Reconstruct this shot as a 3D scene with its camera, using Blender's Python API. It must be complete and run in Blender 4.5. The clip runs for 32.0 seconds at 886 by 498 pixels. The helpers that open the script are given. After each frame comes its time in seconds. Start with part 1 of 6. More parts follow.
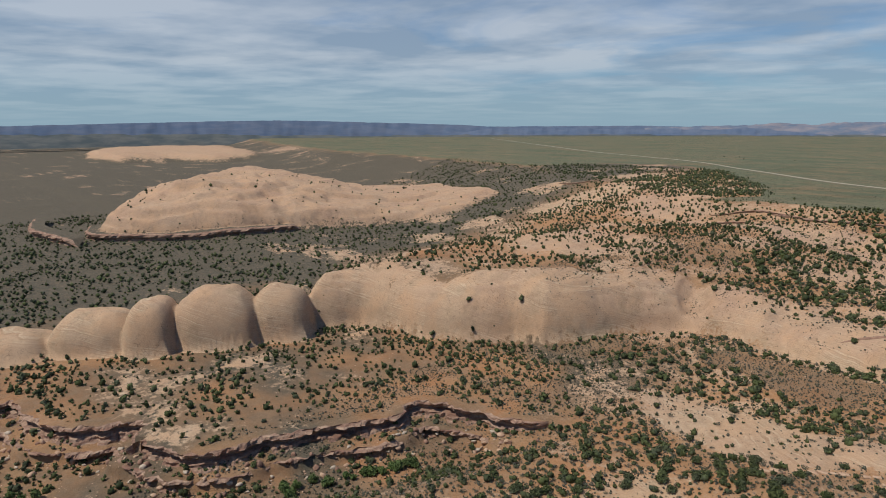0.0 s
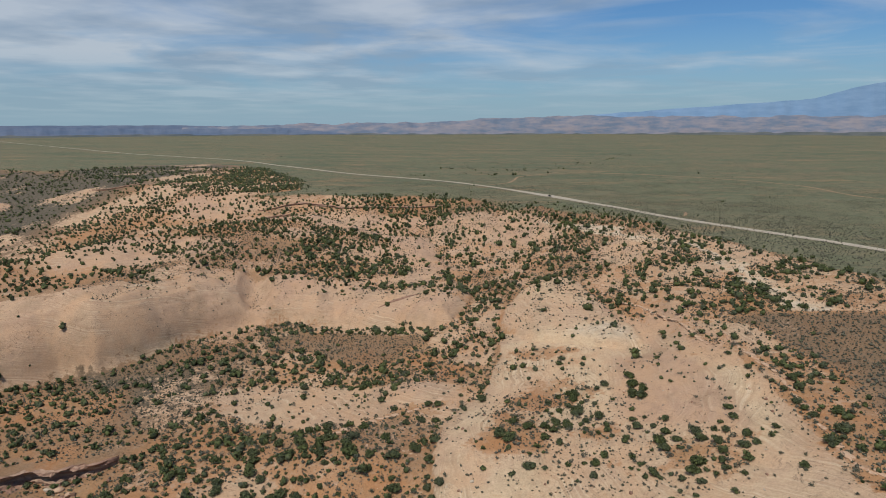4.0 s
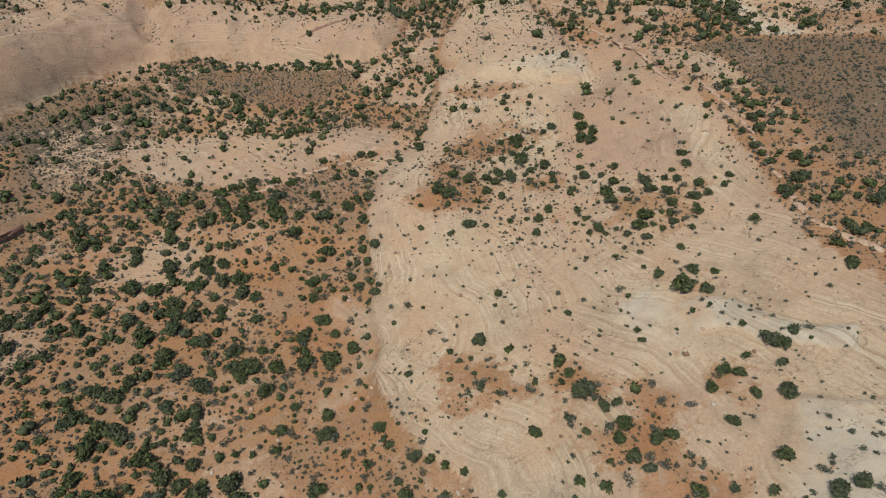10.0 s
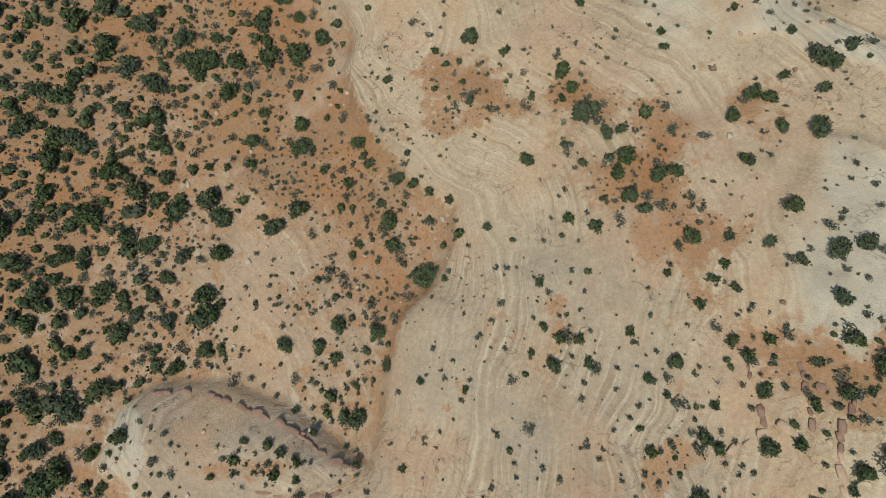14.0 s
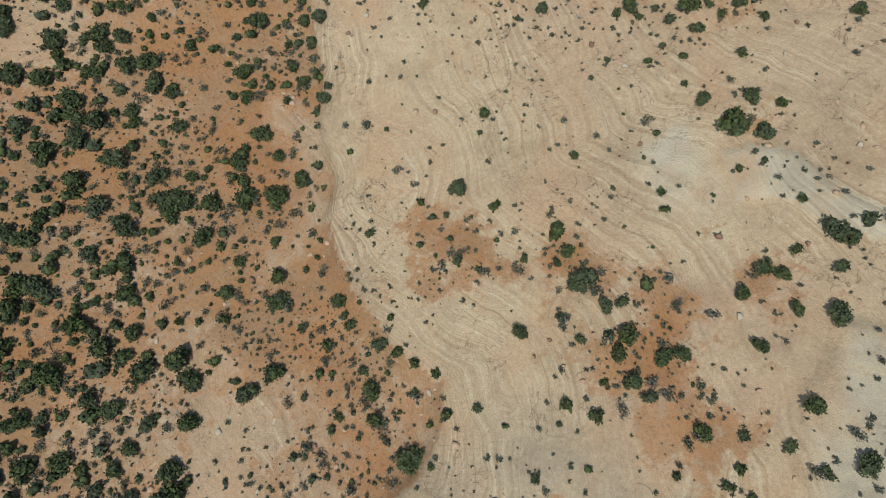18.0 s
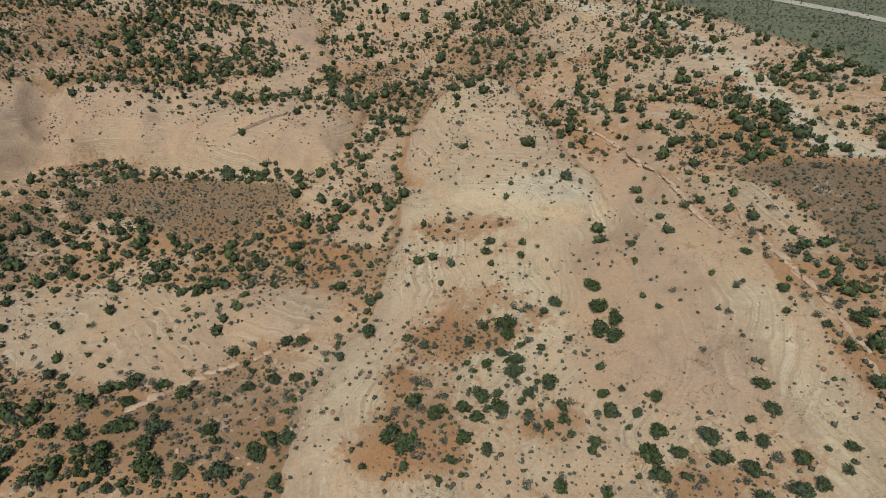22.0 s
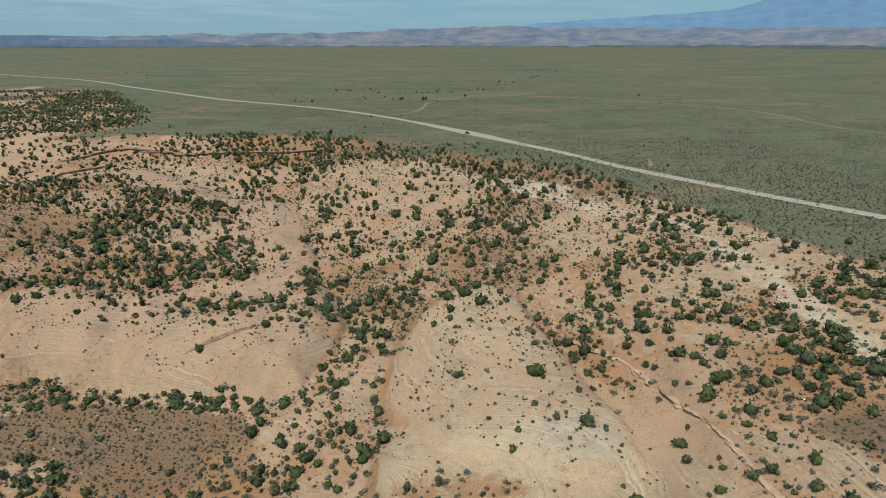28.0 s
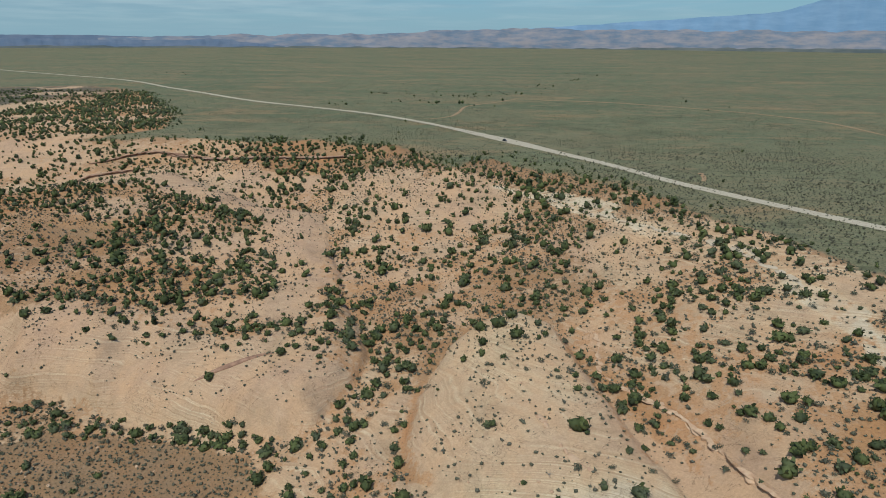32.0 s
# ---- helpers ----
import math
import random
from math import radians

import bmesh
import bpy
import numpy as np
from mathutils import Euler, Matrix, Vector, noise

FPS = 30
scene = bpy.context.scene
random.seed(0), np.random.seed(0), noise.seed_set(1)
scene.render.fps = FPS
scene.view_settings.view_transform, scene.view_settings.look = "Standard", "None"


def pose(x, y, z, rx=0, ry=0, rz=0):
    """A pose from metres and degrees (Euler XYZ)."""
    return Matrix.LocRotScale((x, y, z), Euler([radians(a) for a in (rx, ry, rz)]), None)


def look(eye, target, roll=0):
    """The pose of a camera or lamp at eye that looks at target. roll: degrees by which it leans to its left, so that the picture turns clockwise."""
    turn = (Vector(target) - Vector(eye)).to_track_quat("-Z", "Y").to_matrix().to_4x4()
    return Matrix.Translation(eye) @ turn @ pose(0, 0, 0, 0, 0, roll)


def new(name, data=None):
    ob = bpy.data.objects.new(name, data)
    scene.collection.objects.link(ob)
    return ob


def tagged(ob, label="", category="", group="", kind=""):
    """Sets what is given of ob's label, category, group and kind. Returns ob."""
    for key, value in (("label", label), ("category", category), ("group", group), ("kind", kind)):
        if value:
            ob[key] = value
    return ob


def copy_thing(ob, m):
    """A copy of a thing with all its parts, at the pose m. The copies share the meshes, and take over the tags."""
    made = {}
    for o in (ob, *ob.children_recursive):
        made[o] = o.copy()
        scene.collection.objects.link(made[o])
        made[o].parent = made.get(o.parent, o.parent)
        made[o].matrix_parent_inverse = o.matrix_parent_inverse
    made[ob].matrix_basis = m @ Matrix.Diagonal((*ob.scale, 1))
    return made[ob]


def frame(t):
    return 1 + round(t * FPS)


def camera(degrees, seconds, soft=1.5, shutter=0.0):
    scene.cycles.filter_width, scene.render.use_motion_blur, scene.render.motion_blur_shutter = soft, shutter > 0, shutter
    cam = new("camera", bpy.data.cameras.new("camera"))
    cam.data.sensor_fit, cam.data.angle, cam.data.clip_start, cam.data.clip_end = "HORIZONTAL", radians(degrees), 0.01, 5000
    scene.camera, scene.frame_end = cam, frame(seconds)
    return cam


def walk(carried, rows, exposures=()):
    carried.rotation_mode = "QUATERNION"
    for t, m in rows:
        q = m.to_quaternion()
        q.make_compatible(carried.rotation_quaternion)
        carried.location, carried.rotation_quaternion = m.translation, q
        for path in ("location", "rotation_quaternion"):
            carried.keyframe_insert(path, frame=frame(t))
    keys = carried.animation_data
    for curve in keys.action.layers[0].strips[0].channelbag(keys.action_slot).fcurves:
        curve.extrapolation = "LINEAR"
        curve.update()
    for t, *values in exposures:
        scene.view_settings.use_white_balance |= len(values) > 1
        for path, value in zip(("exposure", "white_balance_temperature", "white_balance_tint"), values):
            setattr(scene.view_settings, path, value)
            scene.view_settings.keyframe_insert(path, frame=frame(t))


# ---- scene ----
# camera: seconds, place, tilt from straight down, roll, heading
PATH = [
    (0.0, -3.10, -50.61, 105.51, 78.72, -0.31, 47.28),
    (0.5, -3.00, -50.60, 105.39, 78.56, -0.37, 37.97),
    (1.0, -2.98, -50.83, 105.25, 78.52, -0.37, 30.39),
    (1.5, -3.19, -51.04, 105.14, 78.49, -0.26, 24.19),
    (2.0, -3.27, -51.20, 105.10, 78.51, -0.23, 19.15),
    (2.5, -3.28, -51.12, 105.15, 78.52, -0.18, 15.07),
    (3.0, -3.27, -51.17, 105.11, 78.54, -0.21, 11.72),
    (3.5, -3.07, -51.11, 105.16, 78.54, -0.12, 9.06),
    (4.0, -2.97, -51.20, 105.29, 78.53, -0.14, 6.88),
    (4.5, -3.28, -51.32, 105.21, 78.54, -0.08, 5.74),
    (6.5, -2.93, -46.62, 104.96, 78.53, -0.11, 3.56),
    (7.0, -3.00, -44.20, 104.98, 78.55, -0.08, 3.11),
    (7.5, -2.91, -41.18, 105.08, 78.53, -0.09, 2.74),
    (8.0, -2.72, -37.60, 104.79, 78.28, -0.11, 2.45),
    (8.5, -2.42, -33.87, 104.55, 72.30, -0.07, 2.16),
    (9.0, -2.22, -29.92, 104.79, 65.67, -0.03, 1.86),
    (9.5, -1.82, -25.85, 104.83, 59.77, 0.02, 1.62),
    (10.0, -1.83, -22.26, 104.85, 52.66, 0.11, 1.27),
    (10.5, -1.34, -18.33, 105.17, 45.05, -0.06, 1.32),
    (11.0, -1.20, -14.49, 105.63, 38.23, 0.06, 1.19),
    (11.5, -0.80, -10.74, 105.55, 32.09, -0.04, 1.25),
    (12.0, -0.51, -7.43, 105.45, 26.25, -0.14, 1.29),
    (12.5, -0.22, -3.96, 105.16, 19.62, -0.07, 1.34),
    (13.0, -0.00, 0.00, 104.97, 16.11, -0.06, 1.18),
    (13.5, 0.18, 3.44, 104.84, 16.25, -0.01, 0.98),
    (14.0, 0.47, 7.08, 104.76, 16.32, 0.04, 0.91),
    (14.5, 0.78, 10.64, 104.67, 16.38, 0.04, 0.85),
    (16.5, 1.63, 24.34, 104.18, 16.66, 0.06, 0.59),
    (17.0, 2.03, 27.46, 103.95, 16.93, 0.03, 0.69),
    (17.5, 2.15, 30.44, 103.86, 17.12, 0.06, 0.57),
    (18.0, 2.28, 33.83, 103.65, 19.55, 0.14, 0.37),
    (18.5, 2.47, 37.15, 103.60, 24.52, 0.13, 0.31),
    (19.0, 2.62, 40.40, 103.38, 29.47, 0.15, 0.16),
    (19.5, 2.82, 43.88, 103.54, 34.11, 0.22, -0.02),
    (20.0, 3.14, 47.84, 104.02, 38.47, 0.07, 0.00),
    (20.5, 3.43, 52.24, 104.78, 42.53, -0.02, -0.02),
    (21.0, 3.46, 56.67, 105.68, 46.56, -0.04, -0.16),
    (21.5, 3.15, 60.15, 106.27, 50.79, 0.08, -0.39),
    (22.0, 3.74, 63.91, 106.39, 55.00, -0.10, -0.28),
    (22.5, 4.15, 68.23, 106.65, 59.15, -0.16, -0.34),
    (23.0, 4.38, 72.00, 106.20, 63.29, -0.22, -0.37),
    (23.5, 4.49, 75.59, 105.48, 67.56, -0.23, -0.43),
    (24.0, 4.55, 79.22, 104.99, 70.49, -0.18, -0.52),
    (24.5, 4.76, 82.93, 104.87, 70.68, -0.15, -0.54),
    (25.0, 4.75, 86.33, 104.57, 70.75, -0.13, -0.58),
    (25.5, 4.82, 89.66, 104.34, 70.80, -0.02, -0.65),
    (27.5, 5.49, 103.63, 104.66, 70.87, 0.06, -0.72),
    (28.0, 5.76, 107.18, 104.72, 70.86, 0.08, -0.70),
    (28.5, 5.85, 110.73, 104.72, 70.89, 0.16, -0.76),
    (29.0, 6.07, 114.10, 104.86, 70.89, 0.16, -0.74),
    (29.5, 6.45, 117.68, 104.75, 70.95, 0.16, -0.75),
    (30.0, 6.52, 121.14, 104.92, 70.94, 0.20, -0.79),
    (30.5, 6.52, 124.51, 105.13, 70.96, 0.28, -0.82),
    (31.0, 6.74, 127.58, 105.16, 70.96, 0.23, -0.84),
    (31.5, 6.88, 129.69, 105.07, 71.01, 0.29, -0.80),
    (31.6, 6.72, 129.89, 105.12, 71.00, 0.30, -0.68),
    (31.7, 6.56, 130.10, 105.18, 70.99, 0.32, -0.33),
    (31.8, 6.41, 130.31, 105.23, 70.99, 0.33, 0.35),
    (31.9, 6.25, 130.51, 105.29, 70.98, 0.34, 1.31),
    (32.0, 6.09, 130.72, 105.34, 70.97, 0.36, 2.60),
]
cam = camera(71.40, 32.0, soft=0.95)
walk(cam, [(t, pose(x, y, z, tilt, 0, turn) @ pose(0, 0, 0, 0, 0, roll)) for t, x, y, z, tilt, roll, turn in PATH],
     exposures=[(0.0, 0.0, 6550, 12), (8.5, 0.0, 6500, 12), (12.0, 0.0, 6180, 2), (18.0, 0.0, 6180, 1), (21.0, -0.07, 6180, 1), (24.0, 0.0, 6200, 1), (32.0, 0.05, 6220, 2)])

# ---- daylight: high sun, bright sky with thin cloud ----
SUN_WAY = Vector((-0.16, -0.46, 0.873)).normalized()
scene.view_settings.exposure = 0.0
world = bpy.data.worlds.new("sky")
scene.world = world
world.use_nodes = True


def build_sky(tree):
    nodes, links = tree.nodes, tree.links
    nodes.clear()
    out = nodes.new("ShaderNodeOutputWorld")
    back = nodes.new("ShaderNodeBackground")
    back.inputs["Strength"].default_value = 0.085
    sky = nodes.new("ShaderNodeTexSky")
    sky.sky_type, sky.sun_disc = "NISHITA", False
    sky.sun_elevation = math.asin(SUN_WAY.z)
    sky.sun_rotation = math.atan2(SUN_WAY.x, SUN_WAY.y)
    sky.air_density, sky.dust_density, sky.ozone_density = 1.0, 0.1, 1.5
    coord = nodes.new("ShaderNodeTexCoord")
    split = nodes.new("ShaderNodeSeparateXYZ")
    links.new(coord.outputs["Generated"], split.inputs[0])
    lift = nodes.new("ShaderNodeMath")
    lift.operation = "ADD"
    lift.inputs[1].default_value = 0.05
    links.new(split.outputs["Z"], lift.inputs[0])
    low = nodes.new("ShaderNodeMath")
    low.operation = "MAXIMUM"
    low.inputs[1].default_value = 0.02
    links.new(lift.outputs[0], low.inputs[0])
    flat = []
    for axis in "XY":
        d = nodes.new("ShaderNodeMath")
        d.operation = "DIVIDE"
        links.new(split.outputs[axis], d.inputs[0])
        links.new(low.outputs[0], d.inputs[1])
        flat.append(d)
    deck = nodes.new("ShaderNodeCombineXYZ")
    links.new(flat[0].outputs[0], deck.inputs[0])
    links.new(flat[1].outputs[0], deck.inputs[1])
    cloud = nodes.new("ShaderNodeTexNoise")
    cloud.inputs["Scale"].default_value = 0.55
    cloud.inputs["Detail"].default_value = 7
    cloud.inputs["Roughness"].default_value = 0.55
    cloud.inputs["Distortion"].default_value = 0.6
    shift = nodes.new("ShaderNodeVectorMath")
    shift.inputs[1].default_value = (3.3, 1.7, 0.4)
    links.new(deck.outputs[0], shift.inputs[0])
    links.new(shift.outputs[0], cloud.inputs["Vector"])
    cover = nodes.new("ShaderNodeMapRange")
    cover.inputs["From Min"].default_value = 0.36
    cover.inputs["From Max"].default_value = 0.66
    drift = nodes.new("ShaderNodeMath")
    drift.operation = "MULTIPLY_ADD"
    drift.inputs[1].default_value = -0.27
    links.new(split.outputs["X"], drift.inputs[0])
    links.new(cloud.outputs["Fac"], drift.inputs[2])
    links.new(drift.outputs[0], cover.inputs["Value"])
    fade = nodes.new("ShaderNodeMapRange")
    fade.inputs["From Min"].default_value = 0.0
    fade.inputs["From Max"].default_value = 0.10
    links.new(split.outputs["Z"], fade.inputs["Value"])
    thick = nodes.new("ShaderNodeMath")
    thick.operation = "MULTIPLY"
    links.new(cover.outputs[0], thick.inputs[0])
    links.new(fade.outputs[0], thick.inputs[1])
    some = nodes.new("ShaderNodeMath")
    some.operation = "MULTIPLY"
    some.inputs[1].default_value = 0.75
    links.new(thick.outputs[0], some.inputs[0])
    mix = nodes.new("ShaderNodeMix")
    mix.data_type = "RGBA"
    belly = nodes.new("ShaderNodeTexNoise")
    belly.inputs["Scale"].default_value, belly.inputs["Detail"].default_value = 0.9, 6
    links.new(shift.outputs[0], belly.inputs["Vector"])
    shade = nodes.new("ShaderNodeMapRange")
    shade.inputs["From Min"].default_value, shade.inputs["From Max"].default_value = 0.4, 0.62
    links.new(belly.outputs["Fac"], shade.inputs["Value"])
    tone = nodes.new("ShaderNodeMix")
    tone.data_type = "RGBA"
    tone.inputs["A"].default_value, tone.inputs["B"].default_value = (3.3, 4.2, 5.2, 1), (6.2, 6.8, 7.3, 1)
    links.new(shade.outputs[0], tone.inputs["Factor"])
    links.new(tone.outputs["Result"], mix.inputs["B"])
    links.new(some.outputs[0], mix.inputs["Factor"])
    clear = nodes.new("ShaderNodeMix")
    clear.data_type, clear.blend_type = "RGBA", "MULTIPLY"
    clear.inputs["Factor"].default_value = 1.0
    clear.inputs["B"].default_value = (0.41, 0.69, 0.97, 1)
    links.new(sky.outputs[0], clear.inputs["A"])
    low_air = nodes.new("ShaderNodeMapRange")
    low_air.interpolation_type = "SMOOTHSTEP"
    low_air.inputs["From Min"].default_value, low_air.inputs["From Max"].default_value = -0.01, 0.16
    low_air.inputs["To Min"].default_value, low_air.inputs["To Max"].default_value = 0.9, 0.0
    links.new(split.outputs["Z"], low_air.inputs["Value"])
    haze = nodes.new("ShaderNodeMix")
    haze.data_type = "RGBA"
    haze.inputs["B"].default_value = (3.0, 4.5, 5.6, 1)
    links.new(low_air.outputs[0], haze.inputs["Factor"])
    links.new(clear.outputs["Result"], haze.inputs["A"])
    links.new(haze.outputs["Result"], mix.inputs["A"])
    links.new(mix.outputs["Result"], back.inputs["Color"])
    links.new(back.outputs[0], out.inputs[0])


build_sky(world.node_tree)
sun = new("sun", bpy.data.lights.new("sun", "SUN"))
sun.data.energy, sun.data.angle, sun.data.color = 3.35, radians(0.6), (1.0, 0.95, 0.87)
sun.matrix_world = look((0, 0, 400), Vector((0, 0, 400)) - SUN_WAY)

# ---- materials ----
def material(name, rough=0.9):
    m = bpy.data.materials.new(name)
    m.use_nodes = True
    b = m.node_tree.nodes["Principled BSDF"]
    b.inputs["Roughness"].default_value = rough
    b.inputs["Specular IOR Level"].default_value = 0.2
    return m, m.node_tree.nodes, m.node_tree.links, b


class Net:
    """Short ways to wire a material."""

    def __init__(self, m):
        self.n, self.l = m.node_tree.nodes, m.node_tree.links
        self.geo = self.n.new("ShaderNodeNewGeometry").outputs["Position"]

    def scaled(self, sx, sy, sz):
        v = self.n.new("ShaderNodeVectorMath")
        v.operation = "MULTIPLY"
        v.inputs[1].default_value = (sx, sy, sz)
        self.l.new(self.geo, v.inputs[0])
        return v.outputs[0]

    def noise(self, scale, detail=4, rough=0.6, vector=None, distortion=0.0):
        t = self.n.new("ShaderNodeTexNoise")
        t.inputs["Scale"].default_value, t.inputs["Detail"].default_value = scale, detail
        t.inputs["Roughness"].default_value, t.inputs["Distortion"].default_value = rough, distortion
        self.l.new(vector or self.geo, t.inputs["Vector"])
        return t.outputs["Fac"]

    def span(self, value, a, b, c=0.0, d=1.0):
        r = self.n.new("ShaderNodeMapRange")
        for k, v in zip(("From Min", "From Max", "To Min", "To Max"), (a, b, c, d)):
            r.inputs[k].default_value = v
        self.l.new(value, r.inputs["Value"])
        return r.outputs[0]

    def math(self, op, a, b):
        m = self.n.new("ShaderNodeMath")
        m.operation = op
        for i, v in enumerate((a, b)):
            if isinstance(v, (int, float)):
                m.inputs[i].default_value = v
            else:
                self.l.new(v, m.inputs[i])
        return m.outputs[0]

    def mix(self, fac, a, b, blend="MIX"):
        m = self.n.new("ShaderNodeMix")
        m.data_type, m.blend_type = "RGBA", blend
        for key, v in (("Factor", fac), ("A", a), ("B", b)):
            if isinstance(v, (int, float)):
                m.inputs[key].default_value = v
            elif isinstance(v, tuple):
                m.inputs[key].default_value = (*v, 1)
            else:
                self.l.new(v, m.inputs[key])
        return m.outputs["Result"]


def ground_material():
    m, n, l, b = material("desert_ground", 0.95)
    w = Net(m)
    attr = n.new("ShaderNodeVertexColor")
    attr.layer_name = "cover"
    sep = n.new("ShaderNodeSeparateColor")
    l.new(attr.outputs["Color"], sep.inputs[0])
    rock, grass, white = sep.outputs[0], sep.outputs[1], sep.outputs[2]
    big, mid, fine = w.noise(0.03, 5, 0.6), w.noise(0.22, 5, 0.65), w.noise(1.6, 5, 0.7)
    tone = n.new("ShaderNodeVertexColor")
    tone.layer_name = "tone"
    hue = n.new("ShaderNodeSeparateColor")
    l.new(tone.outputs["Color"], hue.inputs[0])
    pink, grey, run = hue.outputs[0], hue.outputs[1], hue.outputs[2]
    # cross-bedded rock: layers that swing over the surface
    calm = w.span(pink, 0.1, 0.8, 1.0, 0.3)
    bed = w.math("ADD", run, w.math("ADD", w.math("MULTIPLY", w.noise(0.06, 2, 0.5), 6.0), w.math("MULTIPLY", mid, 0.9)))
    lay = n.new("ShaderNodeTexNoise")
    lay.noise_dimensions = "1D"
    lay.inputs["Scale"].default_value, lay.inputs["Detail"].default_value, lay.inputs["Roughness"].default_value = 1.05, 7, 0.74
    l.new(bed, lay.inputs["W"])
    band = lay.outputs["Fac"]
    here = w.math("MULTIPLY", w.span(w.noise(0.045, 3, 0.5), 0.36, 0.56), w.span(white, 0.05, 0.35, 0.85, 1.0))
    here = w.math("MULTIPLY", here, calm)
    stone = w.mix(w.span(big, 0.35, 0.65), (0.525, 0.355, 0.225), (0.565, 0.415, 0.275))
    stone = w.mix(w.math("MULTIPLY", white, w.span(big, 0.2, 0.7, 0.75, 1.25)), stone, (0.71, 0.555, 0.36))
    stone = w.mix(w.math("MULTIPLY", pink, w.span(mid, 0.3, 0.7, 0.5, 1.0)), stone, (0.495, 0.32, 0.215))
    stone = w.mix(w.math("MULTIPLY", grey, w.span(mid, 0.3, 0.7, 0.45, 0.95)), stone, (0.43, 0.345, 0.25))
    pale = w.mix(w.span(fine, 0.4, 0.6), (0.58, 0.485, 0.355), (0.70, 0.605, 0.465))
    stone = w.mix(w.math("MULTIPLY", w.span(white, 0.55, 0.85), w.span(mid, 0.36, 0.5, 0.45, 1.0)), stone, pale)
    stone = w.mix(w.math("MULTIPLY", here, w.span(band, 0.38, 0.5, 0.8, 0)), stone, w.mix(1.0, stone, (0.70, 0.65, 0.60), "MULTIPLY"))
    stone = w.mix(w.math("MULTIPLY", here, w.span(band, 0.53, 0.66, 0, 0.7)), stone, (0.74, 0.64, 0.46))
    stone = w.mix(w.span(mid, 0.45, 0.7, 0, 0.35), stone, (0.40, 0.27, 0.18))
    stone = w.mix(w.span(w.noise(0.06, 6, 0.7), 0.5, 0.64, 0, 0.55), stone, w.mix(1.0, stone, (0.68, 0.66, 0.62), "MULTIPLY"))
    stone = w.mix(w.span(w.noise(0.05, 5, 0.65, w.scaled(1.3, 0.8, 1)), 0.46, 0.62, 0, 0.65), stone, (0.58, 0.37, 0.22))
    crack = w.math("MULTIPLY", w.span(w.math("ABSOLUTE", w.math("SUBTRACT", w.noise(0.16, 4, 0.6, None, 0.6), 0.5), 0.0), 0.0, 0.011, 1, 0), w.span(w.noise(0.05, 2), 0.44, 0.54))
    stone = w.mix(w.math("MULTIPLY", crack, 0.55), stone, (0.10, 0.065, 0.045))
    soil = w.mix(w.span(big, 0.35, 0.65), (0.43, 0.205, 0.088), (0.41, 0.235, 0.115))
    soil = w.mix(w.span(w.noise(0.07, 5, 0.65), 0.45, 0.62, 0, 0.6), soil, (0.36, 0.235, 0.14))
    soil = w.mix(w.span(rock, 0.1, 0.45, 0, 0.6), soil, (0.54, 0.325, 0.185))
    soil = w.mix(w.span(w.noise(0.5, 4, 0.7), 0.52, 0.7, 0, 0.3), soil, (0.24, 0.14, 0.078))
    soil = w.mix(w.span(fine, 0.52, 0.75, 0, 0.35), soil, (0.19, 0.11, 0.06))
    cell = n.new("ShaderNodeTexVoronoi")
    cell.inputs["Scale"].default_value, cell.inputs["Randomness"].default_value = 0.95, 1.0
    l.new(w.geo, cell.inputs["Vector"])
    herb = w.math("MULTIPLY", w.span(cell.outputs["Distance"], 0.12, 0.26, 1, 0), w.span(w.noise(0.25, 4, 0.6), 0.48, 0.58))
    soil = w.mix(w.math("MULTIPLY", herb, 0.8), soil, (0.085, 0.075, 0.045))
    grit = w.noise(5.0, 3, 0.75)
    shards = w.noise(0.42, 6, 0.72)
    soil = w.mix(w.math("MULTIPLY", w.span(shards, 0.52, 0.6, 0, 0.85), w.span(rock, 0.05, 0.45, 0.35, 1.0)), soil, w.mix(w.span(fine, 0.35, 0.65), (0.36, 0.235, 0.155), (0.55, 0.41, 0.285)))
    soil = w.mix(w.span(grit, 0.52, 0.68, 0, 0.28), soil, (0.47, 0.33, 0.225))
    meadow = w.mix(w.span(mid, 0.35, 0.65), (0.135, 0.165, 0.098), (0.20, 0.20, 0.125))
    meadow = w.mix(w.span(w.noise(0.006, 6, 0.62, w.scaled(1, 2.2, 1)), 0.46, 0.6, 0, 0.5), meadow, (0.24, 0.195, 0.125))
    meadow = w.mix(w.span(w.noise(0.003, 4, 0.6, w.scaled(1, 3, 1)), 0.5, 0.62, 0, 0.75), meadow, (0.10, 0.145, 0.088))
    meadow = w.mix(w.span(w.noise(0.4, 4, 0.7), 0.5, 0.6, 0, 0.6), meadow, (0.105, 0.11, 0.068))
    meadow = w.mix(w.span(w.noise(0.05, 5, 0.7), 0.5, 0.64, 0, 0.7), meadow, (0.265, 0.20, 0.125))
    meadow = w.mix(w.span(fine, 0.5, 0.62, 0, 0.8), meadow, (0.085, 0.09, 0.054))
    dusty = w.mix(w.span(mid, 0.35, 0.65), (0.095, 0.088, 0.064), (0.165, 0.128, 0.09))
    dusty = w.mix(w.span(fine, 0.5, 0.6, 0, 0.7), dusty, (0.085, 0.085, 0.06))
    soil = w.mix(attr.outputs["Alpha"], soil, dusty)
    # near plain tan; far plain stays greener, haze of distance put into its colour
    dry = w.mix(w.span(mid, 0.35, 0.65), (0.235, 0.215, 0.135), (0.17, 0.19, 0.118))
    dry = w.mix(w.span(w.noise(0.6, 4, 0.7), 0.48, 0.6, 0, 0.75), dry, (0.105, 0.105, 0.065))
